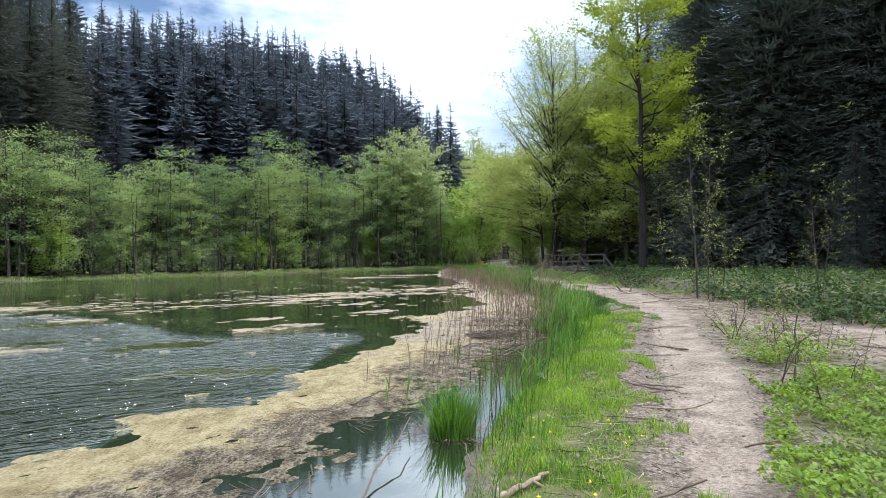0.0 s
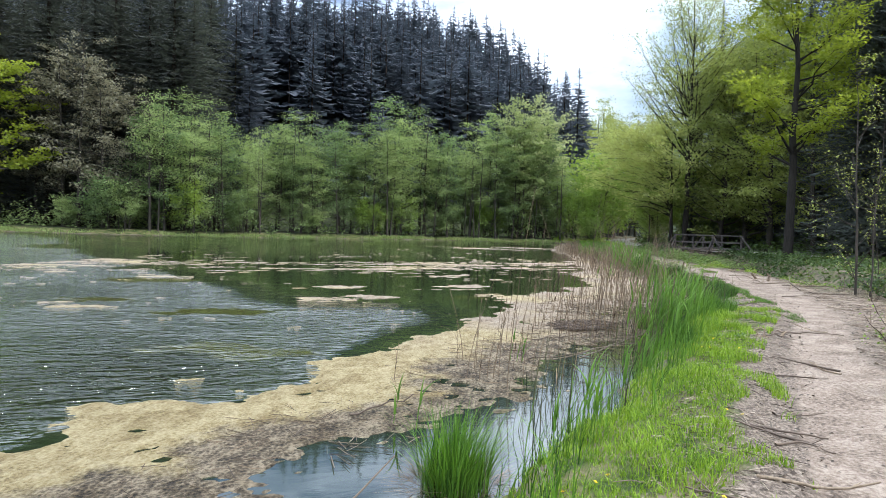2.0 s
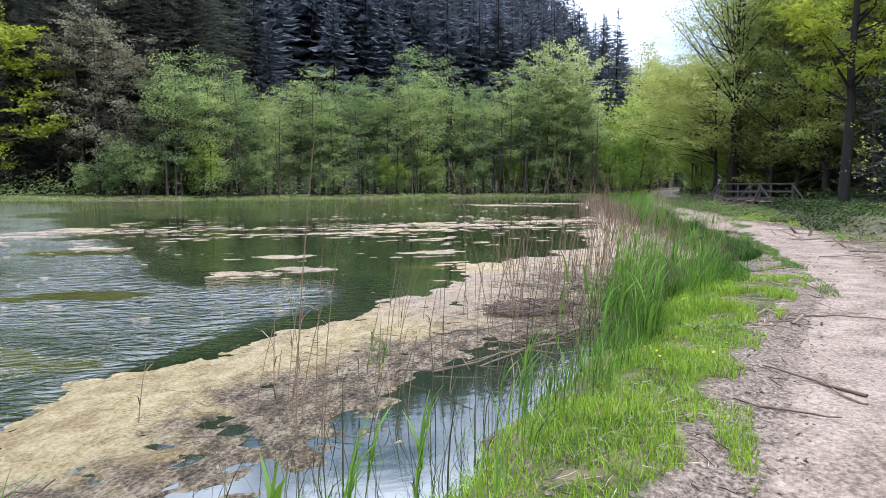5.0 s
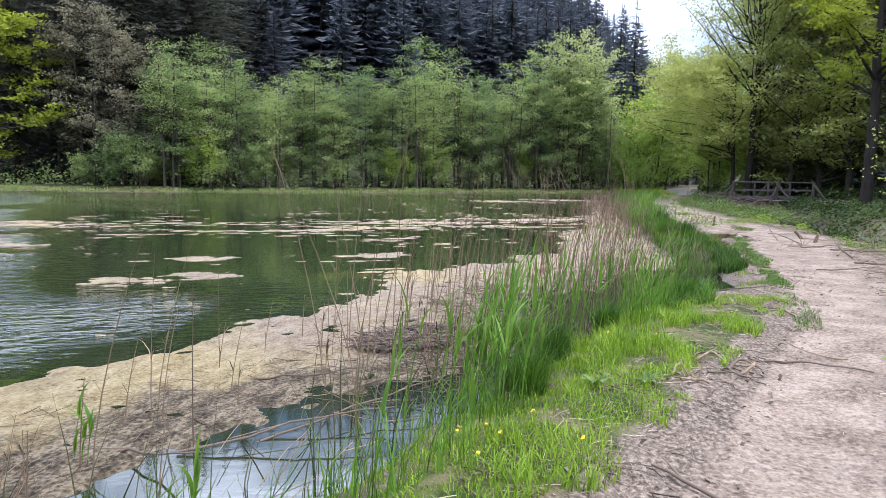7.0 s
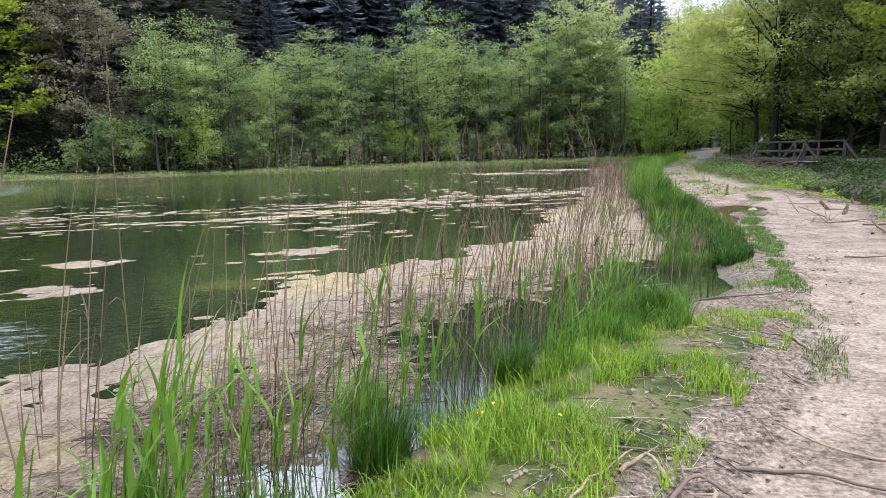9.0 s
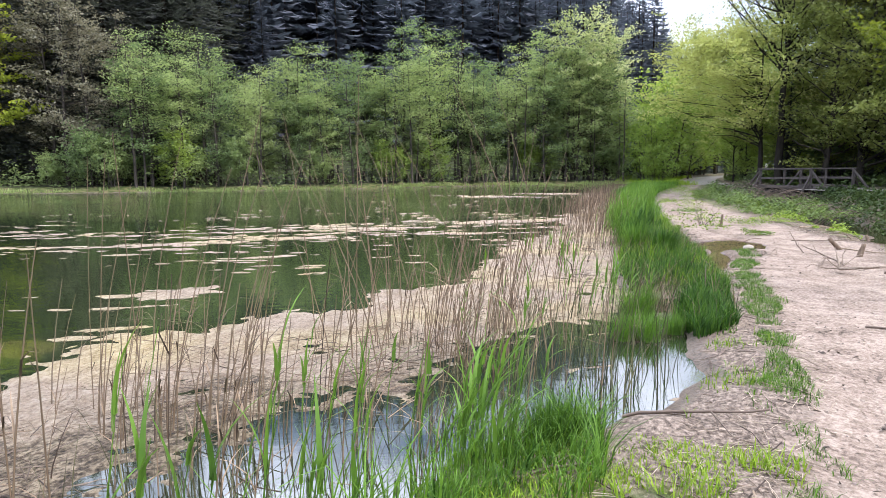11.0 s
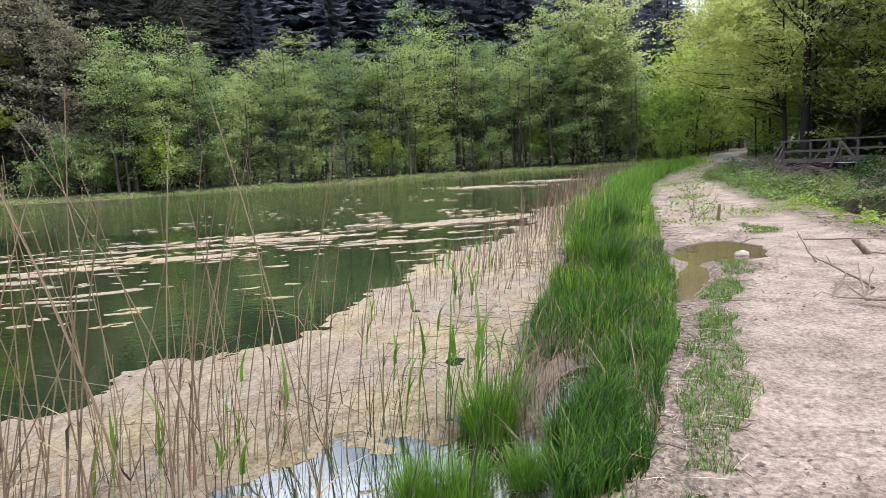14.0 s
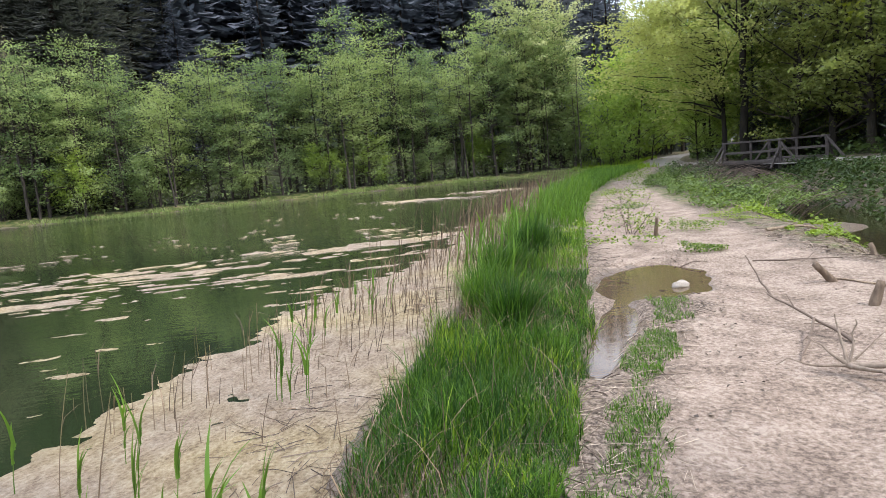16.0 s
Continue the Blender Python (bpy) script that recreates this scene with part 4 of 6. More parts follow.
copies([big_maple], [(13.3, 42.0, 1.1)], "broad trees along the road", trand, (1, 1))
maples = [broadleaf("maple_tree", 70 + k, 18.0, 0.07, 4.9, 64, 6, 8000, 0.26, 0.22, M_BRIGHT, M_ASHBARK, "broad tree with yellow-green spring leaves by the road", rise=0.2, ascend=0.55, flat=0.3, shape=0.8, scatter=0.28, level=0.4)
          for k in range(2)]
copies(maples, [(9.6, 72.5, 0.75), (10.6, 80.0, 0.8), (1.5, 88.0, 0.7), (11.5, 92.0, 0.9), (2.5, 100, 0.75), (5.2, 116, 0.7), (8.4, 66.2, 0.5), (12.0, 66.0, 0.8), (0.5, 96, 0.7), (3.4, 84.0, 0.6), (9.6, 70, 0.6), (3.2, 92.5, 0.75)], "broad trees along the road", trand, (0.95, 1.05))
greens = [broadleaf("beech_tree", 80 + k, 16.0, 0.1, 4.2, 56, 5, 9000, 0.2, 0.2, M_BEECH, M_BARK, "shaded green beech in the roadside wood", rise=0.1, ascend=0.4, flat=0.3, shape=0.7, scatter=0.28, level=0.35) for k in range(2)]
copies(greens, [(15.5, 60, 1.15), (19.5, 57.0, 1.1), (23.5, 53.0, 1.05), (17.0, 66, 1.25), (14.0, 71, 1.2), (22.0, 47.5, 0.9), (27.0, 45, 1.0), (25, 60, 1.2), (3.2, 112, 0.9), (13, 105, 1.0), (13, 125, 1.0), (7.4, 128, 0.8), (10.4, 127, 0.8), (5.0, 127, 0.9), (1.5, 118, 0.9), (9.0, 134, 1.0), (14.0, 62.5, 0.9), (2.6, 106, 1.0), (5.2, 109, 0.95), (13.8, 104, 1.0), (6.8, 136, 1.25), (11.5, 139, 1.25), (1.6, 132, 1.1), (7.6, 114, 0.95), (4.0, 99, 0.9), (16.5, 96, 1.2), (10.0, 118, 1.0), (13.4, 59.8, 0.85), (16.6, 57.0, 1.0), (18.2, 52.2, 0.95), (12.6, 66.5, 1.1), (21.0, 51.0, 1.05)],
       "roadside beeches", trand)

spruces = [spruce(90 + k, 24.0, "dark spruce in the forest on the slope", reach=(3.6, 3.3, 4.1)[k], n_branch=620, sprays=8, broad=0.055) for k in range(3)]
near_spruces = [spruce(96 + k, 24.0, "dark spruce at the roadside wood's edge", reach=(3.6, 4.0)[k], bare=0.03, n_branch=1300, sprays=13, broad=0.024, needles=M_SPRUCE_EDGE) for k in range(2)]
wood = [(11.5, 62.1, 0.34), (20.8, 63.0, 1.1), (23.0, 66.0, 1.1), (22.5, 59.0, 1.15), (21.0, 51.5, 0.95), (19.6, 46.5, 0.8)]
# right-hand wood behind the road
for k in range(400):
    y = trand.uniform(8, 105)
    x = float(road_x(y)) + 3.4 + abs(trand.normal()) * 10 + max(0.0, min(9.0, (y - 50) * 1.2))
    if all((x - a) ** 2 + (y - b) ** 2 > 3.0 ** 2 for a, b, _ in wood) and x < 75:
        wood.append((x, y, trand.uniform(0.85, 1.2)))
    if len(wood) >= 34:
        break
for y in np.arange(22, 58, 2.4):
    wood.append((float(road_x(y)) + 4.0 + trand.random() * 2.5 + max(0.0, (y - 46) * 0.5), y, trand.uniform(1.05, 1.3)))
# (34, 20) to (41, 14): unseen spruces, added to cast shade on the ditch bank
wood += [(22.5, 43, 1.25), (26, 40, 1.3), (30, 37, 1.3), (20.5, 52.5, 1.2), (25.5, 47, 1.3), (33, 33, 1.3), (29, 44, 1.4), (19, 56, 1.15), (36, 38, 1.4), (24, 36.5, 1.15), (34, 20, 1.1), (36, 16, 1.1), (37, 12, 1.15), (38, 8.5, 1.15), (31.5, 23.5, 1.05), (39, 4, 1.1), (41, 14, 1.2), (17.5, 68, 1.0), (20, 73, 1.1), (23, 67, 1.1), (26.5, 72, 1.1), (22, 79, 1.1), (18, 84, 1.1), (29, 64, 1.1), (33, 60, 1.1), (16, 78, 0.9), (28, 56, 1.1), (27, 50, 1.45), (31, 46, 1.5), (35, 42, 1.5), (38, 36, 1.5), (23, 57, 1.4)]
n_right = len(wood)
# hill behind the pond
for k in range(9000):
    x, y = trand.uniform(-105, 4), trand.uniform(44, 165)
    b = (y - float(np.interp(x, far_xs, far_ys))) * 0.8
    if b < 9.5 or x > float(road_x(y)) - 6 or b > 66:
        continue
    if all((x - a) ** 2 + (yy - y) ** 2 > 4.0 ** 2 for a, yy, _ in wood[n_right:]):
        wood.append((x, y, trand.uniform(0.8, 1.12)))
    if len(wood) >= n_right + 110:
        break
copies(near_spruces, wood[:n_right] + [(7.0, 128.0, 0.8), (10.2, 131.0, 0.85), (13.5, 134.0, 0.85), (4.4, 126.0, 0.8), (16.5, 137.0, 0.9), (8.8, 138.0, 0.95), (12.0, 126.5, 0.45), (2.0, 123.0, 0.7), (9.0, 124.5, 0.35), (6.0, 121.0, 0.3)], "spruces right of the road", trand, (0.95, 1.05))
copies(spruces, wood[n_right:], "spruces of the forest", trand, (0.95, 1.05))
# tall spruces close behind the western shore
shore_spruces = [spruce(104 + k, 28.0, "tall olive-dark spruce close behind the pond", reach=4.0, bare=0.05, n_branch=1000, sprays=11, broad=0.03, needles=M_SPRUCE_SHORE) for k in range(2)]
tall_row = [(x + trand.normal() * 0.6, float(np.interp(x, far_xs, far_ys)) + d + trand.random() * 2.5, trand.uniform(0.95, 1.12))
            for d, xs in ((6.5, (-34.0, -37.0, -40.0, -43.5, -47.0, -51.0)), (12.0, (-35.0, -38.5, -42.0, -45.5, -49.5, -54.0)), (18.0, (-37.0, -41.0, -46.0, -52.0))) for x in xs]
copies(shore_spruces, tall_row, "tall spruces behind the shore", trand, (0.97, 1.03))

# the forest's far rows, too many to count, as one mesh
quads, poles, pole_r = [], [], []
for k in range(1050):
    x, y = trand.uniform(-125, 3), trand.uniform(58, 190)
    b = (y - float(np.interp(x, far_xs, far_ys))) * 0.8
    if b < 15 or b > 85 or x > float(road_x(y)) - 6:
        continue
    z0, tall = float(height(x, y)), trand.uniform(19, 26)
    poles.append([[x, y, z0 - 0.5], [x, y, z0 + tall * 0.5], [x, y, z0 + tall]])
    pole_r.append([0.22, 0.12, 0.02])
    quads.append(spruce_crown(trand, tall, 3.5, 0.12, 170, 3, 0.13) + np.array([x, y, z0]))
qv = np.concatenate(quads).reshape(-1, 3)
tagged(new("far_spruces", mesh_of("far_spruces", qv, np.arange(len(qv)).reshape(-1, 4), M_SPRUCE_HAZE)), "dense dark spruce forest on the hillside", "forest", kind="stuff")
tv, tf = tubes(np.array(poles), np.array(pole_r), 4)
tagged(new("far_trunks", mesh_of("far_trunks", tv, tf, M_DARKBARK)), "trunks of the hillside spruces", "forest", kind="stuff")


quads = []
for k in range(260):
    y = trand.uniform(20, 110)
    x = float(road_x(y)) + trand.uniform(16, 48) + max(0.0, 14 - abs(y - 75) * 0.2)
    quads.append(spruce_crown(trand, trand.uniform(22, 30), 3.6, 0.1, 130, 3, 0.14) + np.array([x, y, float(height(x, y))]))
qv = np.concatenate(quads).reshape(-1, 3)
tagged(new("far_spruces", mesh_of("far_spruces", qv, np.arange(len(qv)).reshape(-1, 4), M_SPRUCE_EDGE)), "dark spruce forest behind the road", "forest", kind="stuff")


# ---- low plants ----
def spots(n, xa, xb, ya, yb, keep):
    x, y = rng.uniform(xa, xb, n), rng.uniform(ya, yb, n)
    k = keep(x, y)
    return x[k], y[k]


def blade_field(name, label, category, material, x, y, h, w, bend, wind=0.0, wind_az=0.2, segs=3):
    n = len(x)
    az = rng.uniform(0, 2 * np.pi, n)
    az = np.where(rng.random(n) < wind, wind_az + rng.normal(size=n) * 0.5, az)
    root = np.stack([x, y, height(x, y) - 0.01], -1)
    v, f = blades(root, h, w, az, bend, segs, az + np.pi / 2 + rng.normal(size=n) * 0.5)
    return tagged(new(name, mesh_of(name, v, f, material)), label, category, kind="stuff")


def lawn(x, y):
    d = np.minimum(x - bank_x(y) + 0.08, path_l(y) - x + 0.12 + 0.26 * smooth((9.5 - y) / 2))
    thin = 0.55 + 0.3 * fbm(x, y, 2.4, 3, 17.0) + 0.3 * fbm(x, y, 7.0, 2, 19.0)
    worn = np.clip((path_l(y) - x) / np.maximum(path_l(y) - bank_x(y), 0.3), 0, 1)
    need = np.where(y < 11, 0.05 + 0.8 * np.clip((0.16 - worn) * 5, 0, 1), 0.45)
    return (d > 0) & (thin > need) & (puddle_depth(x, y) < -0.15)


lx, ly = spots(270000, -0.4, 5.4, -2.0, 14.5, lambda x, y: lawn(x, y))
blade_field("short_grass", "short bright green grass beside the footpath", "grass", M_LAWN, lx, ly, rng.uniform(0.03, 0.115, len(lx)) * (0.85 + 0.5 * fbm(lx, ly, 3.0, 3, 83.0)) * (1 + 0.9 * smooth((ly - 10.6) / 0.8) * smooth((13.2 - ly) / 0.8)), rng.uniform(0.0045, 0.0085, len(lx)), rng.uniform(0.1, 0.9, len(lx)))


def low_strip(x, y):
    mid = lines((4.5, 13.5), (4.71, 16), (4.77, 18.5), (4.82, 20.5), (5.0, 22.0))(y)
    return (np.abs(x - mid) < 0.15 + 0.11 * fbm(x, y, 3.7, 3, 3.0)) & (fbm(x, y, 5.0, 3, 23.0) > -0.95 + 0.75 * (y < 15.6)) & (rng.random(len(x)) < (0.4 + 0.4 * (y > 15.4)) * (0.85 + 0.5 * fbm(x, y, 8.0, 2, 4.0))) & (puddle_depth(x, y) < -0.05)


sx2, sy2 = spots(150000, 3.8, 5.8, 13.0, 22.6, low_strip)
blade_field("short_grass", "trampled low grass and herbs along the path", "grass", M_SEDGE, sx2, sy2, rng.uniform(0.02, 0.085, len(sx2)), rng.uniform(0.003, 0.006, len(sx2)), rng.uniform(0.2, 1.0, len(sx2)))

grass_r = lines((4.48, 16.5), (4.52, 18), (4.52, 20), (4.45, 21.3), (4.2, 24.2), (3.9, 27), (3.5, 31), (3.1, 37), (3.2, 47), (4.3, 60), (4.4, 75))


def bare(x, y):
    """The small cove and the muddy notch that break the strip of grass."""
    cove = ((x - 3.82) / 0.3) ** 2 + ((y - 18.2) / 0.68) ** 2
    notch = ((x - 3.45) / 0.4) ** 2 + ((y - 22.4) / 0.36) ** 2
    return np.minimum(cove, notch) < 0.95 + 0.35 * fbm(x, y, 5.5, 3, 13.0)


def tall_edge(x, y):
    d = np.minimum(x - bank_x(y) - 0.02 - 0.1 * fbm(x, y, 2.3, 2, 6.0), grass_r(y) - x + 0.05 * fbm(x, y, 3, 2, 1.0))
    return (d > 0) & (fbm(x, y, 3.3, 3, 29.0) > -0.75) & ~bare(x, y)


tx, ty = spots(58000, 1.5, 4.8, 17.0, 29, tall_edge)
edge_h = np.clip((tx - bank_x(ty)) / np.maximum(grass_r(ty) - bank_x(ty), 0.3), 0, 1)
near_path = edge_h + 0.25 * fbm(tx, ty, 2.0, 3, 7.0) > 0.62
clump = np.clip(0.64 + 0.7 * fbm(tx, ty, 3.4, 3, 12.0), 0.25, 1.5)
fresh = near_path & (fbm(tx, ty, 2.7, 3, 44.0) + rng.normal(size=len(tx)) * 0.3 > 0.1)
for pick, mat, tall, words in ((near_path & ~fresh, M_SEDGE, 0.24, "shorter green grass on the path side of the bank"), (fresh, M_LAWN, 0.2, "bright young grass on the path side of the bank")):
    blade_field("tall_grass", words, "grass", mat, tx[pick], ty[pick], tall * clump[pick] * rng.uniform(0.5, 1.15, pick.sum()), rng.uniform(0.005, 0.01, pick.sum()), rng.uniform(0.05, 0.7, pick.sum()), 0.3)
tx, ty, edge_h, clump = tx[~near_path], ty[~near_path], edge_h[~near_path], clump[~near_path]
fresh = fbm(tx, ty, 2.7, 3, 44.0) + rng.normal(size=len(tx)) * 0.4 > 0.3
for pick, mat, tall, words in ((~fresh, M_SEDGE, 0.35, "lush knee-high grass on the pond bank"), (fresh, M_LAWN, 0.31, "bright knee-high grass on the pond bank")):
    blade_field("tall_grass", words, "grass", mat, tx[pick], ty[pick], (tall - 0.12 * edge_h[pick]) * clump[pick] * rng.uniform(0.45, 1.25, pick.sum()), rng.uniform(0.005, 0.0095, pick.sum()), rng.uniform(0.04, 0.65, pick.sum()), 0.35)
tx, ty = spots(26000, 0.8, 5.0, 29, 62, tall_edge)
blade_field("tall_grass", "green grass on the bank towards the road", "grass", M_SEDGE, tx, ty, 0.45 * rng.uniform(0.5, 1.2, len(tx)), rng.uniform(0.012, 0.025, len(tx)), rng.uniform(0.15, 0.7, len(tx)), 0.35)
tx, ty = spots(20000, -1.5, 6, 60, 96, lambda x, y: (x < road_x(y) - 1.9) & (pond_depth(x, y) < -0.1) & (x > road_x(y) - 7))
blade_field("tall_grass", "bright grass verge beside the road", "grass", M_LAWN, tx, ty, 0.4 * rng.uniform(0.5, 1.2, len(tx)), rng.uniform(0.02, 0.04, len(tx)), rng.uniform(0.15, 0.7, len(tx)))


tx, ty = spots(10000, 2.6, 4.2, 13.0, 15.4, lambda x, y: (x > bank_x(y) - 0.08) & (((x - 3.27) / 0.45) ** 2 + ((y - 14.2) / 0.95) ** 2 < 0.9 + 0.3 * fbm(x, y, 2.8, 3, 9.0)))
blade_field("tall_grass", "dense green grass clump beside the pool", "grass", M_SEDGE, tx, ty, 0.28 * (0.75 + 0.6 * fbm(tx, ty, 4.0, 3, 8.0)) * rng.uniform(0.4, 1.3, len(tx)), rng.uniform(0.005, 0.01, len(tx)), rng.uniform(0.15, 0.9, len(tx)), 0.3)


tx, ty = spots(34000, 3.2, 4.6, 17.2, 24.0, lambda x, y: (x > bank_x(y) - 0.03) & (x < grass_r(y) + 0.04 * fbm(x, y, 6.0, 2, 3.0)) & ~bare(x, y))
blade_field("short_grass", "short fresh grass filling the bank strip", "grass", M_SEDGE, tx, ty, rng.uniform(0.05, 0.17, len(tx)), rng.uniform(0.004, 0.0075, len(tx)), rng.uniform(0.1, 0.9, len(tx)))


def straw(x, y):
    rim = np.maximum(np.exp(-((x - 3.68) / 0.22) ** 2 - ((y - 18.2) / 0.65) ** 2), np.exp(-((x - 3.5) / 0.4) ** 2 - ((y - 22.3) / 0.35) ** 2))
    return (x > bank_x(y) - 0.2) & (x < grass_r(y)) & (rng.random(len(x)) < 0.06 + 0.75 * rim + 0.12 * (fbm(x, y, 3.1, 3, 61.0) > 0.5))


tx, ty = spots(15000, 3.0, 4.6, 17.0, 25.0, straw)
blade_field("dead_grass", "last year's straw standing among the green grass", "grass", M_DRY, tx, ty, rng.uniform(0.12, 0.46, len(tx)), rng.uniform(0.004, 0.008, len(tx)), rng.uniform(0.1, 1.1, len(tx)), 0.3)


def pool_edge(x, y):
    left = lines((3.8, 16.5), (3.85, 17.0), (4.0, 17.4), (3.95, 18.0), (3.66, 18.6))(y)
    return (x > left + 0.08 * fbm(x, y, 4.0, 2, 5.0)) & (x < 4.5) & (y > np.interp(x, [3.4, 3.75, 4.05, 4.15, 4.5], [17.5, 17.5, 17.45, 17.0, 17.2]) + 0.12 * fbm(x, y, 5.0, 2, 8.0)) & (fbm(x, y, 3.3, 3, 29.0) > -0.8) & ~bare(x, y)


tx, ty = spots(16000, 3.5, 4.6, 16.4, 18.9, pool_edge)
blade_field("tall_grass", "upright green grass growing out of the pool's edge", "grass", M_SEDGE, tx, ty, (0.32 - 0.14 * smooth((tx - 4.0) / 0.4)) * rng.uniform(0.5, 1.15, len(tx)), rng.uniform(0.006, 0.012, len(tx)), rng.uniform(0.1, 0.7, len(tx)), 0.35)


tx, ty = spots(2200, 3.7, 4.8, 14.2, 16.9, lambda x, y: (x > bank_x(y) + 0.03) & (x < path_l(y) - 0.08) & (fbm(x, y, 3.6, 3, 53.0) > 0.3))
blade_field("short_grass", "sparse yellowish grass tufts on the muddy bank", "grass", M_LAWN, tx, ty, rng.uniform(0.03, 0.11, len(tx)), rng.uniform(0.005, 0.009, len(tx)), rng.uniform(0.1, 0.9, len(tx)))


def water_side(x, y):
    d = x - bank_x(y)
    return (d > -0.12 + 0.15 * fbm(x, y, 1.7, 3, 2.0)) & (d < 0.42) & (fbm(x, y, 2.9, 3, 37.0) > 0.1 + 0.3 * (y < 9)) & (rng.random(len(x)) < 0.4 + 0.3 * (y > 12))


tx, ty = spots(19000, -0.5, 3.2, 2.2, 14.2, water_side)
blade_field("sedge", "dark green sedge leaning at the water's edge", "sedge", M_SEDGE, tx, ty, rng.uniform(0.22, 0.62, len(tx)), rng.uniform(0.006, 0.012, len(tx)), rng.uniform(0.1, 0.65, len(tx)), 0.5)
tx, ty = spots(9000, -0.6, 2.4, 2.0, 10.5, lambda x, y: (np.abs(x - bank_x(y) - 0.06) < 0.22 + 0.08 * fbm(x, y, 2.1, 2, 8.0)) & (rng.random(len(x)) < 0.5 + 0.5 * fbm(x, y, 3.4, 2, 31.0)))
blade_field("sedge", "thin sparse sedge along the pool's edge", "sedge", M_SEDGE, tx, ty, rng.uniform(0.12, 0.5, len(tx)), rng.uniform(0.004, 0.008, len(tx)), rng.uniform(0.1, 0.7, len(tx)), 0.6)
fsx = np.interp(rng.random(14000), np.linspace(0, 1, 9), [-52, -43, -36, -29, -23, -17, -11, -4, 1.5])
fsy = np.interp(fsx, far_xs, far_ys) + rng.normal(size=14000) * 0.25 + 0.2
keepf = rng.random(14000) < 0.55 + 0.5 * fbm(fsx, fsy, 0.5, 3, 77.0)
fsx, fsy = fsx[keepf], fsy[keepf]
blade_field("shore_grass", "green grass fringe along the far shore", "grass", M_ALDER, fsx, fsy, rng.uniform(0.08, 0.3, len(fsx)), rng.uniform(0.03, 0.06, len(fsx)), rng.uniform(0.2, 0.9, len(fsx)))


def tuft_mesh(seed, n, h, r):
    rd = np.random.default_rng(seed)
    a, q = rd.uniform(0, 6.28, n), r * np.sqrt(rd.random(n))
    root = np.stack([np.cos(a) * q, np.sin(a) * q, np.full(n, -0.02)], -1)
    az = np.where(rd.random(n) < 0.45, 0.3 + rd.normal(size=n) * 0.6, a)
    v, f = blades(root, h * rd.uniform(0.55, 1.1, n), rd.uniform(0.006, 0.012, n), az, rd.uniform(0.1, 0.75, n) * (0.4 + q / r * 0.6), 4)
    return mesh_of("sedge_tuft", v, f, M_SEDGE)


def base_mesh(seed, r):
    """Soil and matted dead leaves at a tuft's foot."""
    rd = np.random.default_rng(seed)
    n = 420
    a, q = rd.uniform(0, 6.28, n), r * np.sqrt(rd.random(n)) * 1.05
    root = np.stack([np.cos(a) * q, np.sin(a) * q, np.full(n, -0.06)], -1)
    v, f = blades(root, rd.uniform(0.1, 0.3, n), rd.uniform(0.006, 0.012, n), a + rd.normal(size=n) * 0.4, rd.uniform(0.6, 1.6, n), 3)
    return mesh_of("dead_leaves", v, f, M_DRY)


tuft_meshes = [(tuft_mesh(200 + k, 700, 0.62, 0.24), base_mesh(210 + k, 0.26)) for k in range(4)]
TUFTS = [(0.05, 5.35, 0.85), (2.15, 10.5, 0.6), (2.2, 11.4, 0.6), (2.55, 12.6, 0.5), (3.53, 16.9, 0.48), (3.74, 16.95, 0.5), (3.62, 17.7, 0.7), (3.95, 17.25, 0.4), (3.8, 21.6, 0.85), (3.35, 22.4, 0.95),
         (3.3, 25.2, 1.1), (3.15, 24.0, 1.1), (2.75, 27.5, 1.15), (1.85, 11.9, 0.55), (3.35, 14.4, 0.5)]
for k, (x, y, s) in enumerate(TUFTS):
    a, b = tuft_meshes[k % 4]
    z = max(float(height(x, y)), WATER - 0.03)
    t = place(tagged(new("sedge_tuft", a), "dense clump of green sedge at the water's edge", "sedge", "sedge clumps"), at_point(x, y, z, 0.0, s))
    under(new("dead_leaves", b), t)


# ---- reeds ----
def reed_line(rd, h, lean_az, lean, k=6, snapped=False):
    s = np.linspace(0, 1, k)
    p = np.stack([np.cos(lean_az) * lean * h * s ** 1.5, np.sin(lean_az) * lean * h * s ** 1.5, h * s], -1)
    if snapped:
        p[4:] = p[3] + (np.array([math.cos(lean_az + 1), math.sin(lean_az + 1), -0.35]) * h * 0.3)[None] * np.array([0.45, 1.0])[:, None]
    return p


def reed_stalk_mesh(seed, h, snapped, plume):
    rd = np.random.default_rng(seed)
    line = reed_line(rd, h, rd.uniform(-0.6, 1.6), rd.uniform(0.03, 0.28), 6, snapped)
    v, f = tubes(line[None], np.linspace(0.0045, 0.0018, 6)[None], 4)
    if plume:
        n = 7
        root = line[-1] + rd.normal(size=(n, 3)) * 0.01 - np.array([0, 0, 1]) * rd.uniform(0, 0.12, n)[:, None]
        bv, bf = blades(root, np.full(n, 0.08), np.full(n, 0.004), rd.uniform(-0.5, 1.5, n), np.full(n, 0.9), 2)
        v, f = join([(v, f), (bv, bf)])
    n = 2
    u = rd.integers(1, 4, n)
    bv, bf = blades(line[u], np.full(n, 0.22), np.full(n, 0.008), rd.uniform(0, 6.28, n), rd.uniform(0.8, 1.6, n), 3)
    v, f = join([(v, f), (bv, bf)])
    return mesh_of("reed", v, f, M_DRY)


reed_meshes = [reed_stalk_mesh(300 + k, (0.5, 0.7, 0.9, 1.15, 1.4, 1.7, 1.95, 1.0)[k], k in (1, 7), False) for k in range(8)]


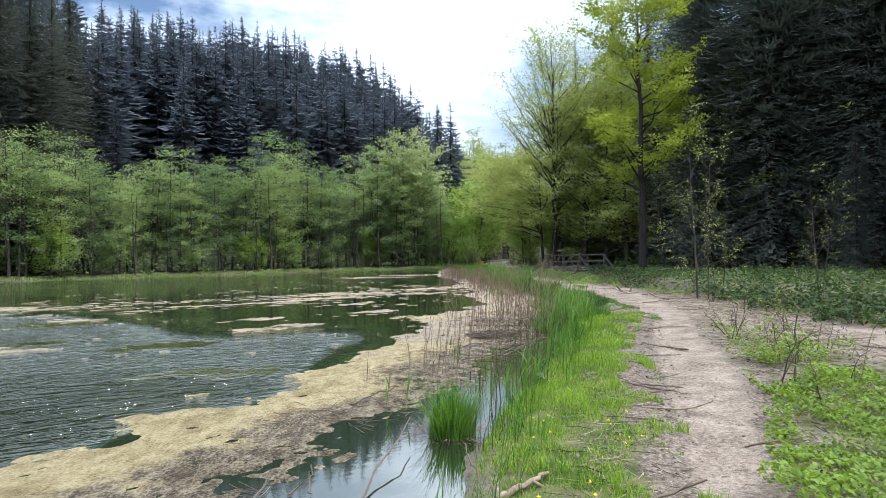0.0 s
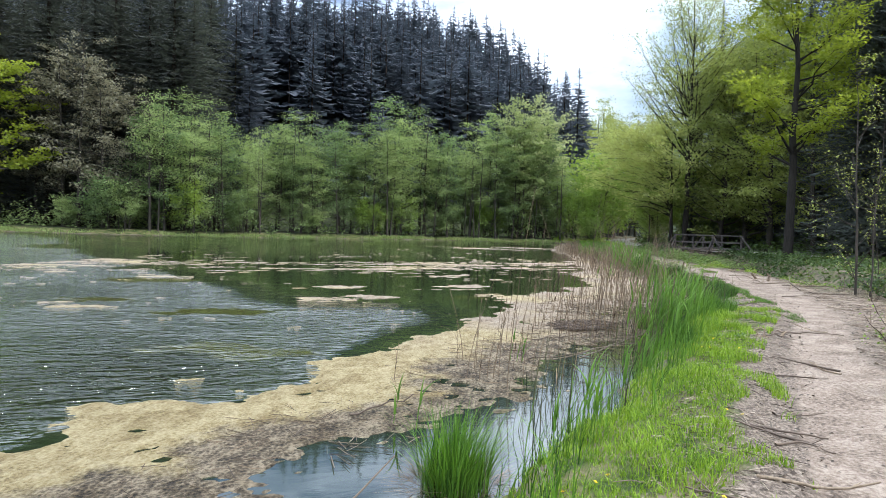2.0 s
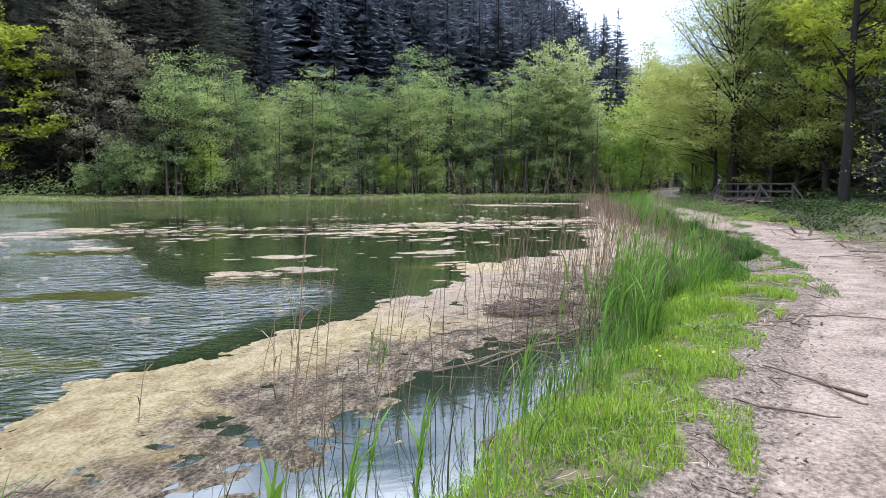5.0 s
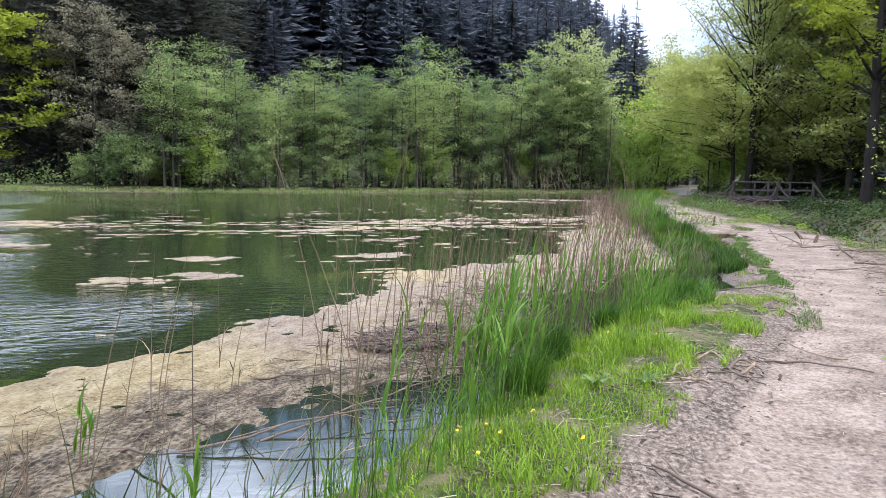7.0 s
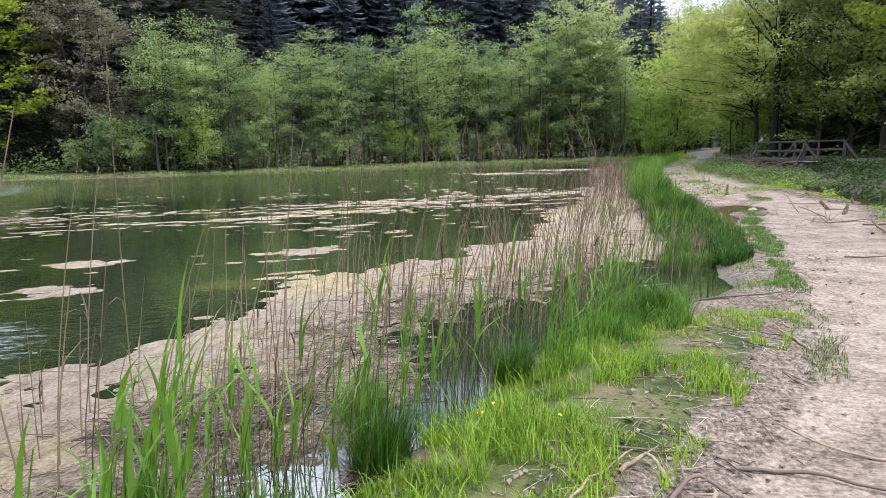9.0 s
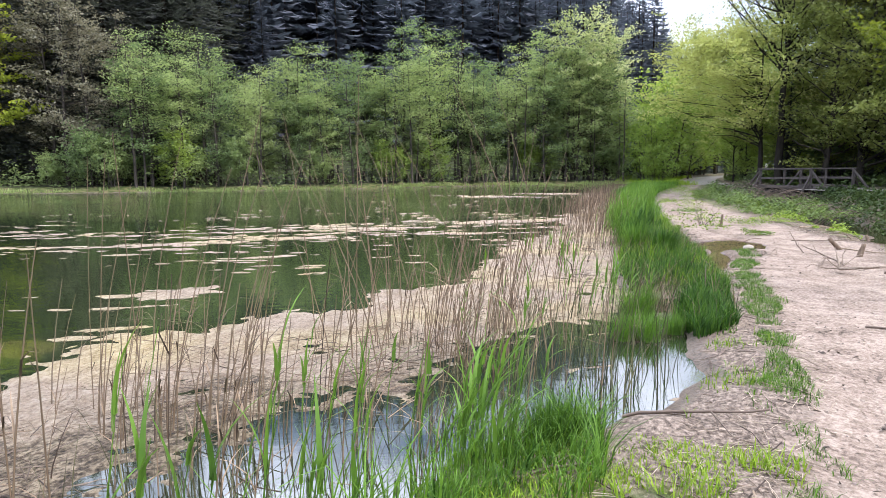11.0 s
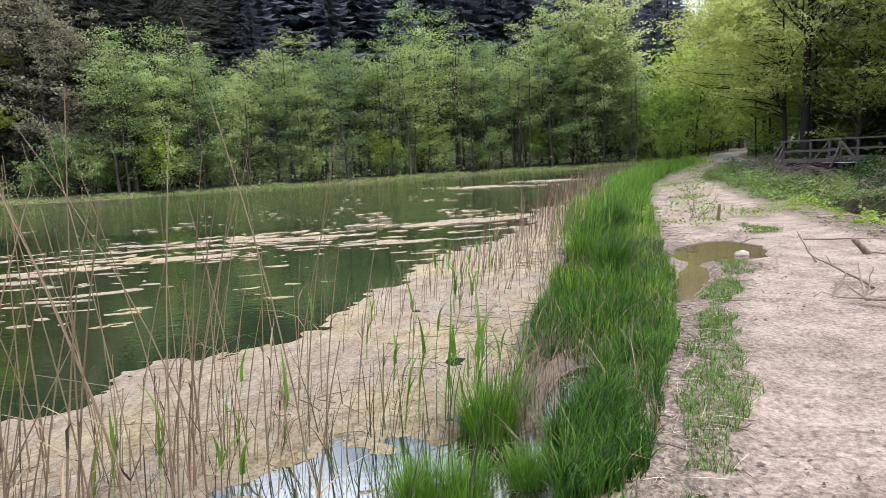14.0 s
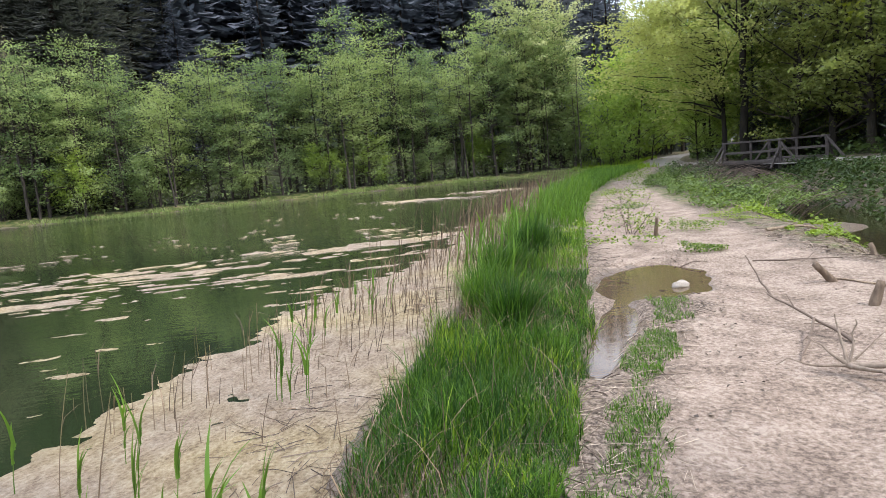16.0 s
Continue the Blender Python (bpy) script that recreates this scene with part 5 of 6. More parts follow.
def reed_density(x, y):
    """Where dry reeds stand, 0 to 1."""
    d = np.zeros_like(x)
    for cx, cy, ax, ay, w in ((0.7, 12.2, 0.9, 1.0, 0.38), (2.4, 15.9, 0.8, 1.1, 1.0), (1.7, 14.3, 1.1, 1.2, 0.8), (2.2, 17.6, 0.8, 1.4, 0.16), (1.3, 11.2, 0.7, 0.9, 0.42), (0.1, 8.4, 0.7, 0.8, 0.22),
                              (2.2, 22.5, 0.75, 1.6, 0.7), (2.2, 25.5, 0.8, 2.5, 0.9), (1.9, 19.7, 0.8, 0.9, 0.3), (2.0, 31.0, 0.9, 5.0, 1.0), (1.2, 42, 1.0, 8.0, 0.9), (0.0, 9.9, 0.5, 1.0, 0.16)):
        d = np.maximum(d, w * np.exp(-((x - cx) / ax) ** 2 - ((y - cy) / ay) ** 2))
    return d


rx_, ry_ = spots(5200, -1.6, 3.7, 6.5, 19.0, lambda x, y: (rng.random(len(x)) < reed_density(x, y) * (0.62 + 0.75 * fbm(x, y, 2.4, 2, 27.0))) & (pond_depth(x, y) > -0.1))
order = rng.permutation(len(rx_))
for k in order[:290]:
    m = at_point(rx_[k], ry_[k], WATER - 0.06, rng.normal() * 35, rng.uniform(0.7, 1.15))
    place(tagged(new("reed", reed_meshes[int(rng.choice(8, p=[0.2, 0.17, 0.17, 0.13, 0.11, 0.08, 0.06, 0.08]))]), "dry brown reed stalk standing in shallow water", "reed", "dry reed stalks"), m)


# tall bleached stalks leaning out over the water
tall_reeds = [mesh_of("reed", *tubes(reed_line(None, h, az, ln)[None], np.linspace(0.0052, 0.0016, 6)[None], 4), M_DRY) for h, az, ln in ((2.2, 2.8, 0.26), (1.9, 2.4, 0.18), (2.0, 3.2, 0.34), (1.6, 2.0, 0.1), (1.75, 2.9, 0.42))]
tall_spots = [(0.72, 10.35), (0.95, 10.55), (1.05, 10.2)] + list(zip(rng.uniform(1.3, 3.1, 30), rng.uniform(15.2, 17.1, 30)))
for k, (x, y) in enumerate(tall_spots):
    m = at_point(x, y, WATER - 0.06, rng.normal() * 14, rng.uniform(0.75, 1.1))
    place(tagged(new("reed", tall_reeds[k % 5]), "tall bleached reed stalk leaning over the water", "reed", "tall reed stalks"), m)


def reed_stuff(name, label, x, y, hmin, hmax, r):
    n = len(x)
    h = rng.uniform(hmin, hmax, n) * rng.uniform(0.6, 1.0, n)
    az, lean = rng.normal(0.5, 0.8, n), np.abs(rng.normal(0.0, 0.16, n)) + 0.02
    s = np.linspace(0, 1, 4)
    line = np.stack([x[:, None] + np.cos(az)[:, None] * (lean * h)[:, None] * s ** 1.5, y[:, None] + np.sin(az)[:, None] * (lean * h)[:, None] * s ** 1.5,
                     WATER - 0.06 + h[:, None] * s], -1)
    v, f = tubes(line, np.repeat(np.linspace(r, r * 0.5, 4)[None], n, 0), 3)
    lf = rng.integers(0, n, n // 3)
    bv, bf = blades(line[lf, 2], np.full(len(lf), 0.28), np.full(len(lf), r * 2.2), az[lf] + rng.normal(size=len(lf)), rng.uniform(0.7, 1.5, len(lf)), 2)
    v, f = join([(v, f), (bv, bf)])
    return tagged(new(name, mesh_of(name, v, f, M_DRY)), label, "reed", kind="stuff")


rest = order[290:]
if len(rest):
    reed_stuff("dry_reeds", "stand of dry brown reed stalks in shallow water", rx_[rest], ry_[rest], 0.4, 1.3, 0.0046)
sx3, sy3 = spots(1500, 0.8, 3.3, 19.5, 27, lambda x, y: (rng.random(len(x)) < reed_density(x, y)) & (pond_depth(x, y) > -0.1))
reed_stuff("dry_reeds", "short broken reed stubs in the algae", sx3, sy3, 0.2, 0.65, 0.004)
fx_, fy_ = spots(8000, -0.2, 4.2, 26.0, 58, lambda x, y: (rng.random(len(x)) < reed_density(x, y)) & (pond_depth(x, y) > -0.25))
reed_stuff("dry_reeds", "far stand of reddish-brown dry reeds", fx_, fy_, 0.5, 1.1, 0.006)


def rushes(x, y):
    d = np.zeros_like(x)
    for cx, cy, ax, ay, w in ((3.0, 15.7, 0.9, 0.85, 1.0), (2.95, 17.0, 0.6, 0.8, 0.9), (0.75, 7.2, 0.4, 1.5, 0.25), (1.3, 9.2, 0.4, 0.9, 0.3), (1.9, 10.9, 0.45, 0.9, 0.45), (2.4, 12.6, 0.4, 0.8, 0.6)):
        d = np.maximum(d, w * np.exp(-((x - cx) / ax) ** 2 - ((y - cy) / ay) ** 2))
    return (rng.random(len(x)) < d * (0.6 + 0.8 * fbm(x, y, 3.1, 2, 57.0))) & (pond_depth(x, y) > -0.05)


ux, uy = spots(15500, 0.0, 4.0, 4.5, 18.5, rushes)
blade_field("rushes", "thin dark rushes standing in the bankside pools", "rushes", M_RUSH, ux, uy, rng.uniform(0.35, 0.95, len(ux)), rng.uniform(0.006, 0.01, len(ux)), rng.uniform(0.02, 0.4, len(ux)), 0.6, 0.3, 4)


def young_reeds(name, label, pts, seed):
    """Green shoots: an upright stem with long blades turned by the wind."""
    rd = np.random.default_rng(seed)
    pieces = []
    for x, y, h, n in pts:
        for k in range(n):
            bx, by = x + rd.normal() * 0.13, y + rd.normal() * 0.13
            z = max(float(height(bx, by)), WATER - 0.05)
            hh = h * rd.uniform(0.6, 1.1)
            s = np.linspace(0, 1, 5)
            line = np.stack([bx + 0.12 * hh * s ** 2, by + 0.05 * hh * s ** 2, z + hh * s], -1)
            pieces.append(tubes(line[None], np.linspace(0.004, 0.002, 5)[None], 4))
            m = int(rd.integers(3, 6))
            u = rd.uniform(0.3, 1.0, m)
            root = np.stack([np.interp(u, s, line[:, c]) for c in range(3)], -1)
            az = np.where(rd.random(m) < 0.7, rd.normal(0.2, 0.5, m), rd.uniform(0, 6.28, m))
            pieces.append(blades(root, rd.uniform(0.22, 0.42, m) * min(1.0, h + 0.3), rd.uniform(0.014, 0.026, m), az, rd.uniform(0.12, 0.75, m), 5))
    v, f = join(pieces)
    return tagged(new(name, mesh_of(name, v, f, M_REEDLEAF)), label, "reed", kind="stuff")


young_reeds("young_reeds", "fresh green reed shoots with wind-bent leaves", [(2.35, 14.6, 0.7, 2), (2.1, 14.2, 0.7, 2), (2.9, 15.1, 0.5, 5), (2.0, 12.1, 0.9, 5), (2.2, 12.8, 0.95, 4), (2.5, 13.4, 0.8, 4), (1.9, 11.2, 0.75, 4), (1.9, 9.05, 0.7, 3), (2.02, 9.85, 0.75, 8), (2.08, 10.1, 0.75, 6), (2.0, 11.4, 0.7, 4), (1.9, 10.9, 0.8, 5), (2.15, 11.6, 0.75, 6), (2.3, 11.95, 0.7, 5), (2.75, 12.9, 0.65, 7), (2.95, 14.1, 0.6, 10), (3.1, 14.0, 0.5, 8), (0.6, 6.05, 0.45, 3), (0.85, 7.0, 0.45, 3), (1.3, 8.1, 0.5, 4),
             (2.8, 14.6, 0.5, 4), (1.3, 8.2, 0.5, 2), (0.9, 7.0, 0.4, 2), (0.6, 6.2, 0.4, 2), (1.75, 10.25, 0.8, 7), (1.95, 10.3, 0.85, 8), (1.85, 10.45, 0.9, 6)], 5)
young_reeds("young_reeds", "young reed shoots scattered in the shallows", [(3.3, 18.25, 0.5, 7), (3.5, 17.9, 0.5, 6), (3.15, 17.7, 0.5, 3), (2.75, 18.1, 0.4, 2), (2.5, 17.2, 0.5, 2), (2.2, 16.4, 0.45, 2), (2.7, 16.5, 0.5, 3), (2.6, 18.6, 0.5, 4), (1.9, 18.9, 0.4, 2),
             (1.6, 21.8, 0.35, 6), (2.0, 22.8, 0.35, 6), (-0.3, 6.2, 0.3, 2), (0.0, 8.9, 0.35, 3), (3.6, 22.6, 0.6, 5), (2.5, 20.3, 0.5, 6)], 6)
young_reeds("young_reeds", "thick green reeds on the bank", [(2.9 + 0.25 * math.sin(k * 2.1), 23.5 + k * 0.9, 0.75, 12) for k in range(16)], 8)


# ---- brambles, nettles and dead stems right of the path ----
def leafy_patch(name, label, category, material, n, size, xa, xb, ya, yb, keep, top, floor=-9.0):
    x, y = spots(n, xa, xb, ya, yb, keep)
    hmax = top * (0.55 + 0.45 * fbm(x, y, 1.9, 3, 41.0)) * (0.6 + 0.4 * fbm(x, y, 5.5, 2, 43.0))
    c = np.stack([x, y, np.maximum(height(x, y), floor) + np.maximum(hmax, 0.05) * np.sqrt(rng.random(len(x)))], -1)
    v, f = leaves(c, size, rng, 0.4)
    return tagged(new(name, mesh_of(name, v, f, material)), label, category, kind="stuff")


def right_edge(x, y):
    d = x - path_r(y)
    bare = np.exp(-(((x - 6.6) / 1.5) ** 2 + ((y - 9.5) / 3.0) ** 2)) + np.exp(-(((x - 6.4) / 1.1) ** 2 + ((y - 16.5) / 5) ** 2))
    return (d > 0.12 + 0.2 * fbm(x, y, 1.9, 3, 47.0)) & (d < 3.5) & (bare < 0.42) & (fbm(x, y, 1.5, 3, 51.0) > -0.25 - 0.35 * (y < 7))


leafy_patch("nettles", "low nettles and herbs beside the footpath", "herbs", M_NETTLE, 105000, 0.045, 1.2, 6.5, -2.0, 8.2, lambda x, y: right_edge(x, y) & (x < path_r(y) + 1.7 + 0.4 * fbm(x, y, 1.2, 2, 3.0)), 0.55)
leafy_patch("nettles", "patchy yellow-green herbs along the path edge", "herbs", M_NETTLE, 26000, 0.045, 4.0, 8.5, 8.2, 24.0, lambda x, y: right_edge(x, y) & (fbm(x, y, 2.3, 3, 5.0) > 0.15), 0.26)
leafy_patch("brambles", "tangled brambles on the ditch bank", "brambles", M_SHRUB, 30000, 0.11, 7.0, 12.0, 4.0, 24.0, lambda x, y: (x > path_r(y) + 1.6) & (np.abs(x - ditch_x(y)) > 0.7) & (fbm(x, y, 0.9, 3, 15.0) > -0.35), 1.05)
leafy_patch("brambles", "brambles and ivy hanging over the ditch", "brambles", M_SHRUB, 30000, 0.12, 5.6, 12.0, 26, 52, lambda x, y: (x > path_r(y) + 0.7) & (np.abs(x - ditch_x(y)) > 0.75) & (x < ditch_x(y) + 2.6)
            & (y > 32.5), 0.65)
leafy_patch("herbs", "low herbs on the muddy ditch bank", "herbs", M_NETTLE, 9000, 0.07, 6.2, 8.6, 26, 33, lambda x, y: (x > path_r(y) + 0.5) & (fbm(x, y, 1.4, 3, 65.0) > 0.1), 0.35)
leafy_patch("brambles", "brambles crowding the bridge abutments", "brambles", M_SHRUB, 26000, 0.12, 7.0, 16.0, 46, 59, lambda x, y: (np.abs(x - ditch_x(y)) > 0.9) & (np.abs(x - ditch_x(y)) < 2.9) & (np.abs(x - road_x(y)) > 2.4 + 0.3 * fbm(x, y, 2.0, 2, 5.0)), 0.6)
leafy_patch("undergrowth", "dark green undergrowth between ditch and road", "undergrowth", M_SHRUB, 42000, 0.14, 9.5, 26, 8, 54, lambda x, y: (x > ditch_x(y) + 1.1) & (x < road_x(y) - 2.8), 0.5)
leafy_patch("undergrowth", "shaded undergrowth along the wood's edge", "undergrowth", M_SHRUB, 60000, 0.3, 6, 60, 15, 125, lambda x, y: (x > road_x(y) + 2.2) & (x < road_x(y) + 17), 1.6)
leafy_patch("undergrowth", "shaded undergrowth beneath the alders", "undergrowth", M_ALDER, 40000, 0.24, -54, 2, 42, 80, lambda x, y: ((y - np.interp(x, far_xs, far_ys)) > 0.8) & ((y - np.interp(x, far_xs, far_ys)) < 8), 3.2)
leafy_patch("herbs", "green herbs in front of the bridge", "herbs", M_NETTLE, 30000, 0.055, 3.0, 9.0, 26, 58, lambda x, y: (np.abs(x - lines((4.4, 28), (4.6, 34), (4.6, 40), (4.4, 50), (4.2, 58))(y)) < 0.45 + 0.5 * fbm(x, y, 0.8, 2, 9.0)) & (fbm(x, y, 0.9, 3, 5.0) > -0.05), 0.5)


leafy_patch("brambles", "lush brambles arching from the path edge over the ditch", "brambles", M_BRAMBLE, 40000, 0.085, 4.6, 10.5, 29.5, 46, lambda x, y: (x > path_r(y) + 0.1 + 0.35 * fbm(x, y, 1.1, 3, 45.0) + 0.5 * smooth((33 - y) / 3)) & (x < ditch_x(y) + 0.3 + 0.5 * fbm(x, y, 0.8, 2, 12.0) - 2.4 * smooth((34 - y) / 3) - 1.6 * smooth((y - 40) / 4)) & (fbm(x, y, 0.9, 3, 85.0) > -0.7), 0.62, -0.22)
# arching canes that carry them
cx0, cy0 = spots(420, 5.0, 9.5, 31, 51, lambda x, y: (x > path_r(y) + 0.3) & (x < ditch_x(y) - 0.6))
cs = np.linspace(0, 1, 6)[None]
ca, cl = rng.normal(0.0, 0.7, len(cx0)), rng.uniform(0.8, 1.9, len(cx0))
cane = np.stack([cx0[:, None] + np.cos(ca)[:, None] * cl[:, None] * cs, cy0[:, None] + np.sin(ca)[:, None] * cl[:, None] * cs,
                 np.maximum(height(cx0, cy0), -0.5)[:, None] + 0.75 * np.sin(cs * 2.6) * cl[:, None] * 0.5], -1)
cv_, cf_ = tubes(cane, np.repeat(np.linspace(0.007, 0.003, 6)[None], len(cx0), 0), 4)
tagged(new("bramble_canes", mesh_of("bramble_canes", cv_, cf_, M_TWIG)), "thin arching bramble canes over the ditch", "brambles", kind="stuff")
for hx, hy, ax, ay in ((4.4, 32.6, 0.5, 1.2), (5.5, 27.7, 0.5, 0.5), (3.7, 38.0, 0.35, 1.8), (6.3, 29.2, 0.5, 0.6), (5.6, 25.6, 0.35, 0.3)):
    leafy_patch("herbs", "low green herbs growing through the sand", "herbs", M_NETTLE, 4200, 0.034, hx - 2 * ax, hx + 2 * ax, hy - 2 * ay, hy + 2 * ay,
                lambda x, y: ((x - hx) / ax) ** 2 + ((y - hy) / ay) ** 2 < 0.8 + 0.6 * fbm(x, y, 2.6, 3, 9.0), 0.24)


def stem_mesh(seed, h, n, spread):
    """A few dead woody shoots from one root, with side twigs."""
    rd = np.random.default_rng(seed)
    L, R = [], []
    for k in range(n):
        d = np.array([*rd.normal(size=2) * spread, 1.0])
        p, r = limb(np.array([*rd.normal(size=2) * 0.05, -0.03]), d, h * rd.uniform(0.6, 1.1), 0.0, 0.007, rd, 6, 0.05)
        L.append(p)
        R.append(r + 0.0015)
        for q in range(3):
            a = p[int(rd.integers(2, 6))]
            t, r2 = limb(a, d * 0.7 + rd.normal(size=3) * 0.6, h * rd.uniform(0.12, 0.3), 0.0, 0.004, rd, 6, 0.05)
            L.append(t)
            R.append(r2 + 0.001)
    v, f = tubes(np.array(L), np.array(R), 4)
    lv, lf = leaves(np.concatenate([x[3:] for x in L]) + rd.normal(size=(3 * len(L), 3)) * 0.03, 0.045, rd, 0.4)
    return mesh_of("stems", v, f, M_TWIG, True), mesh_of("leaves", lv, lf, M_NETTLE)


stem_meshes = [stem_mesh(400 + k, 0.75, (4, 6, 3)[k], 0.35) for k in range(3)]
for k, (x, y, s) in enumerate([(3.55, 6.6, 1.25), (4.55, 9.9, 1.1), (3.9, 6.1, 0.9), (4.1, 7.6, 0.9), (4.75, 9.3, 0.8), (3.3, 5.5, 0.8), (5.2, 8.6, 0.8), (6.0, 11.0, 0.9), (6.9, 13.0, 0.9), (7.2, 15.0, 1.0),
                               (7.3, 17.2, 0.9), (7.5, 19.5, 0.9), (5.3, 11.5, 0.7), (4.6, 27.6, 1.0), (7.4, 21.0, 1.0), (4.3, 4.9, 1.0), (7.8, 12.0, 1.3)]):
    a, b = stem_meshes[k % 3]
    t = place(tagged(new("woody_shrub", a), "thin bare woody shrub with a few leaves", "shrub", "woody shrubs"), at_point(x, y, float(height(x, y)), 47 * k, s))
    under(new("leaves", b), t)

sapling = broadleaf("sapling", 501, 6.2, 0.1, 1.5, 26, 4, 900, 0.055, 0.035, M_BEECH, M_BARK, "young forked sapling with sparse leaves", rise=0.3, ascend=1.0, stems=2, lean=0.12, shape=0.6, scatter=0.06)
copies([sapling], [(7.8, 18.2, 1.0), (9.5, 22, 0.8), (8.9, 15.0, 0.6)], "saplings by the ditch", trand, (1, 1))


# ---- fallen wood, stumps, stone ----
def stick(x, y, length, turn, r, seed, lift=0.02, label="dead stick lying on the ground"):
    rd = np.random.default_rng(seed)
    k = 9
    s = np.linspace(-0.5, 0.5, k)
    wob = np.cumsum(rd.normal(size=k)) * 0.02 * length
    ca, sa_ = math.cos(radians(turn)), math.sin(radians(turn))
    px, py = x + s * length * ca - wob * sa_, y + s * length * sa_ + wob * ca
    pz = height(px, py) + r * 0.8 + lift * (np.arange(k) / k) ** 2
    L = [np.stack([px, py, pz], -1)]
    R = [r * np.linspace(1, 0.45, k)]
    for q in range(2):
        a = L[0][int(rd.integers(2, 7))]
        d = np.array([ca * rd.uniform(0.3, 1), sa_ + rd.normal() * 0.8, rd.uniform(0.0, 0.35)])
        t = np.linspace(0, 1, k)[:, None]
        L.append(a + d * length * rd.uniform(0.15, 0.3) * t)
        R.append(r * 0.5 * np.linspace(1, 0.4, k))
    v, f = tubes(np.array(L), np.array(R), 6)
    return tagged(new("stick", mesh_of("stick", v, f, M_TWIG if seed % 3 else M_DEADWOOD, True)), label, "stick", "fallen sticks")


for k, (x, y, ln, tu, r) in enumerate([(2.05, 5.6, 0.6, -8, 0.012), (1.55, 5.25, 0.5, 160, 0.010), (2.1, 6.6, 0.5, 150, 0.012), (2.4, 4.6, 0.5, 10, 0.009), (1.2, 3.5, 0.6, 20, 0.014), (3.2, 9.2, 0.7, 140, 0.014),
                                       (3.35, 9.0, 0.5, 100, 0.01), (2.9, 8.6, 0.6, -30, 0.01), (4.05, 14.85, 0.75, -10, 0.011), (4.35, 13.8, 0.5, 110, 0.011), (4.6, 13.6, 0.4, 60, 0.009), (3.5, 14.0, 0.5, 30, 0.01),
                                       (5.6, 9.5, 1.5, -35, 0.018), (6.2, 8.6, 1.2, -60, 0.014), (5.9, 10.8, 0.9, 10, 0.012), (6.9, 23.2, 0.9, -50, 0.011),
                                       (5.9, 17.4, 0.8, -15, 0.01), (5.2, 24.6, 0.7, 20, 0.01), (6.6, 15.5, 0.9, 30, 0.013), (6.8, 18.4, 1.0, -20, 0.014), (7.0, 20.4, 1.2, -35, 0.016), (7.1, 27.2, 1.1, 20, 0.03),
                                       (2.5, 7.2, 0.4, 15, 0.008), (3.3, 11.7, 0.6, -5, 0.009), (4.2, 12.0, 0.5, 170, 0.008), (6.5, 24.6, 0.9, -10, 0.011), (4.6, 29.0, 0.9, 75, 0.013)]):
    stick(x, y, ln, tu, r, 600 + k, 0.03 + 0.1 * (k % 4 == 0))
for k, (x, y, ln, tu) in enumerate([(-0.42, 4.55, 1.5, 80), (0.2, 4.2, 0.7, 100), (0.55, 8.9, 0.7, -12), (1.0, 9.4, 1.2, 35), (1.2, 9.8, 1.3, 50), (-0.75, 6.5, 0.5, 20), (-1.15, 3.9, 0.22, 60), (-0.93, 4.05, 0.18, 10), (-0.88, 4.08, 0.14, 100), (0.6, 10.3, 0.9, 4), (1.25, 10.45, 0.9, 42)]):
    rd = np.random.default_rng(640 + k)
    t = np.linspace(-0.5, 0.5, 7)
    line = np.stack([x + t * ln * math.cos(radians(tu)), y + t * ln * math.sin(radians(tu)), WATER + 0.01 + 0.16 * (t + 0.5)], -1) + rd.normal(size=(7, 3)) * 0.012
    v, f = tubes(line[None], np.linspace(0.009, 0.004, 7)[None], 5)
    tagged(new("stick", mesh_of("stick", v, f, M_TWIG, True)), "dead stick half sunk in the pond's edge", "stick", "sunken sticks")


def bent_branch(pts, r, label, material, group="bent branches"):
    """A dead branch along a curve through a few places, with two short side twigs."""
    rd = np.random.default_rng(int(1000 * (pts[0][0] + 7 * pts[0][1])) % 9999)
    p = np.array(pts, float)
    u = np.linspace(0, 1, len(p))
    q = np.linspace(0, 1, 10)
    line = np.stack([np.interp(q, u, p[:, c]) for c in range(3)], -1)
    line[1:-1] = (line[:-2] + 2 * line[1:-1] + line[2:]) / 4 + rd.normal(size=(8, 3)) * r * 0.35
    line[:, 2] += height(line[:, 0], line[:, 1]) + r * 0.8
    L, R = [line], [r * np.linspace(1, 0.45, 10)]
    for k in (3, 6):
        d = (line[k + 1] - line[k - 1]) + rd.normal(size=3) * 0.09
        L.append(line[k] + d / np.linalg.norm(d) * np.linspace(0, 9 * r, 10)[:, None])
        R.append(r * 0.45 * np.linspace(1, 0.4, 10))
    v, f = tubes(np.array(L), np.array(R), 7)
    return tagged(new("branch", mesh_of("branch", v, f, material, True)), label, "branch", group)


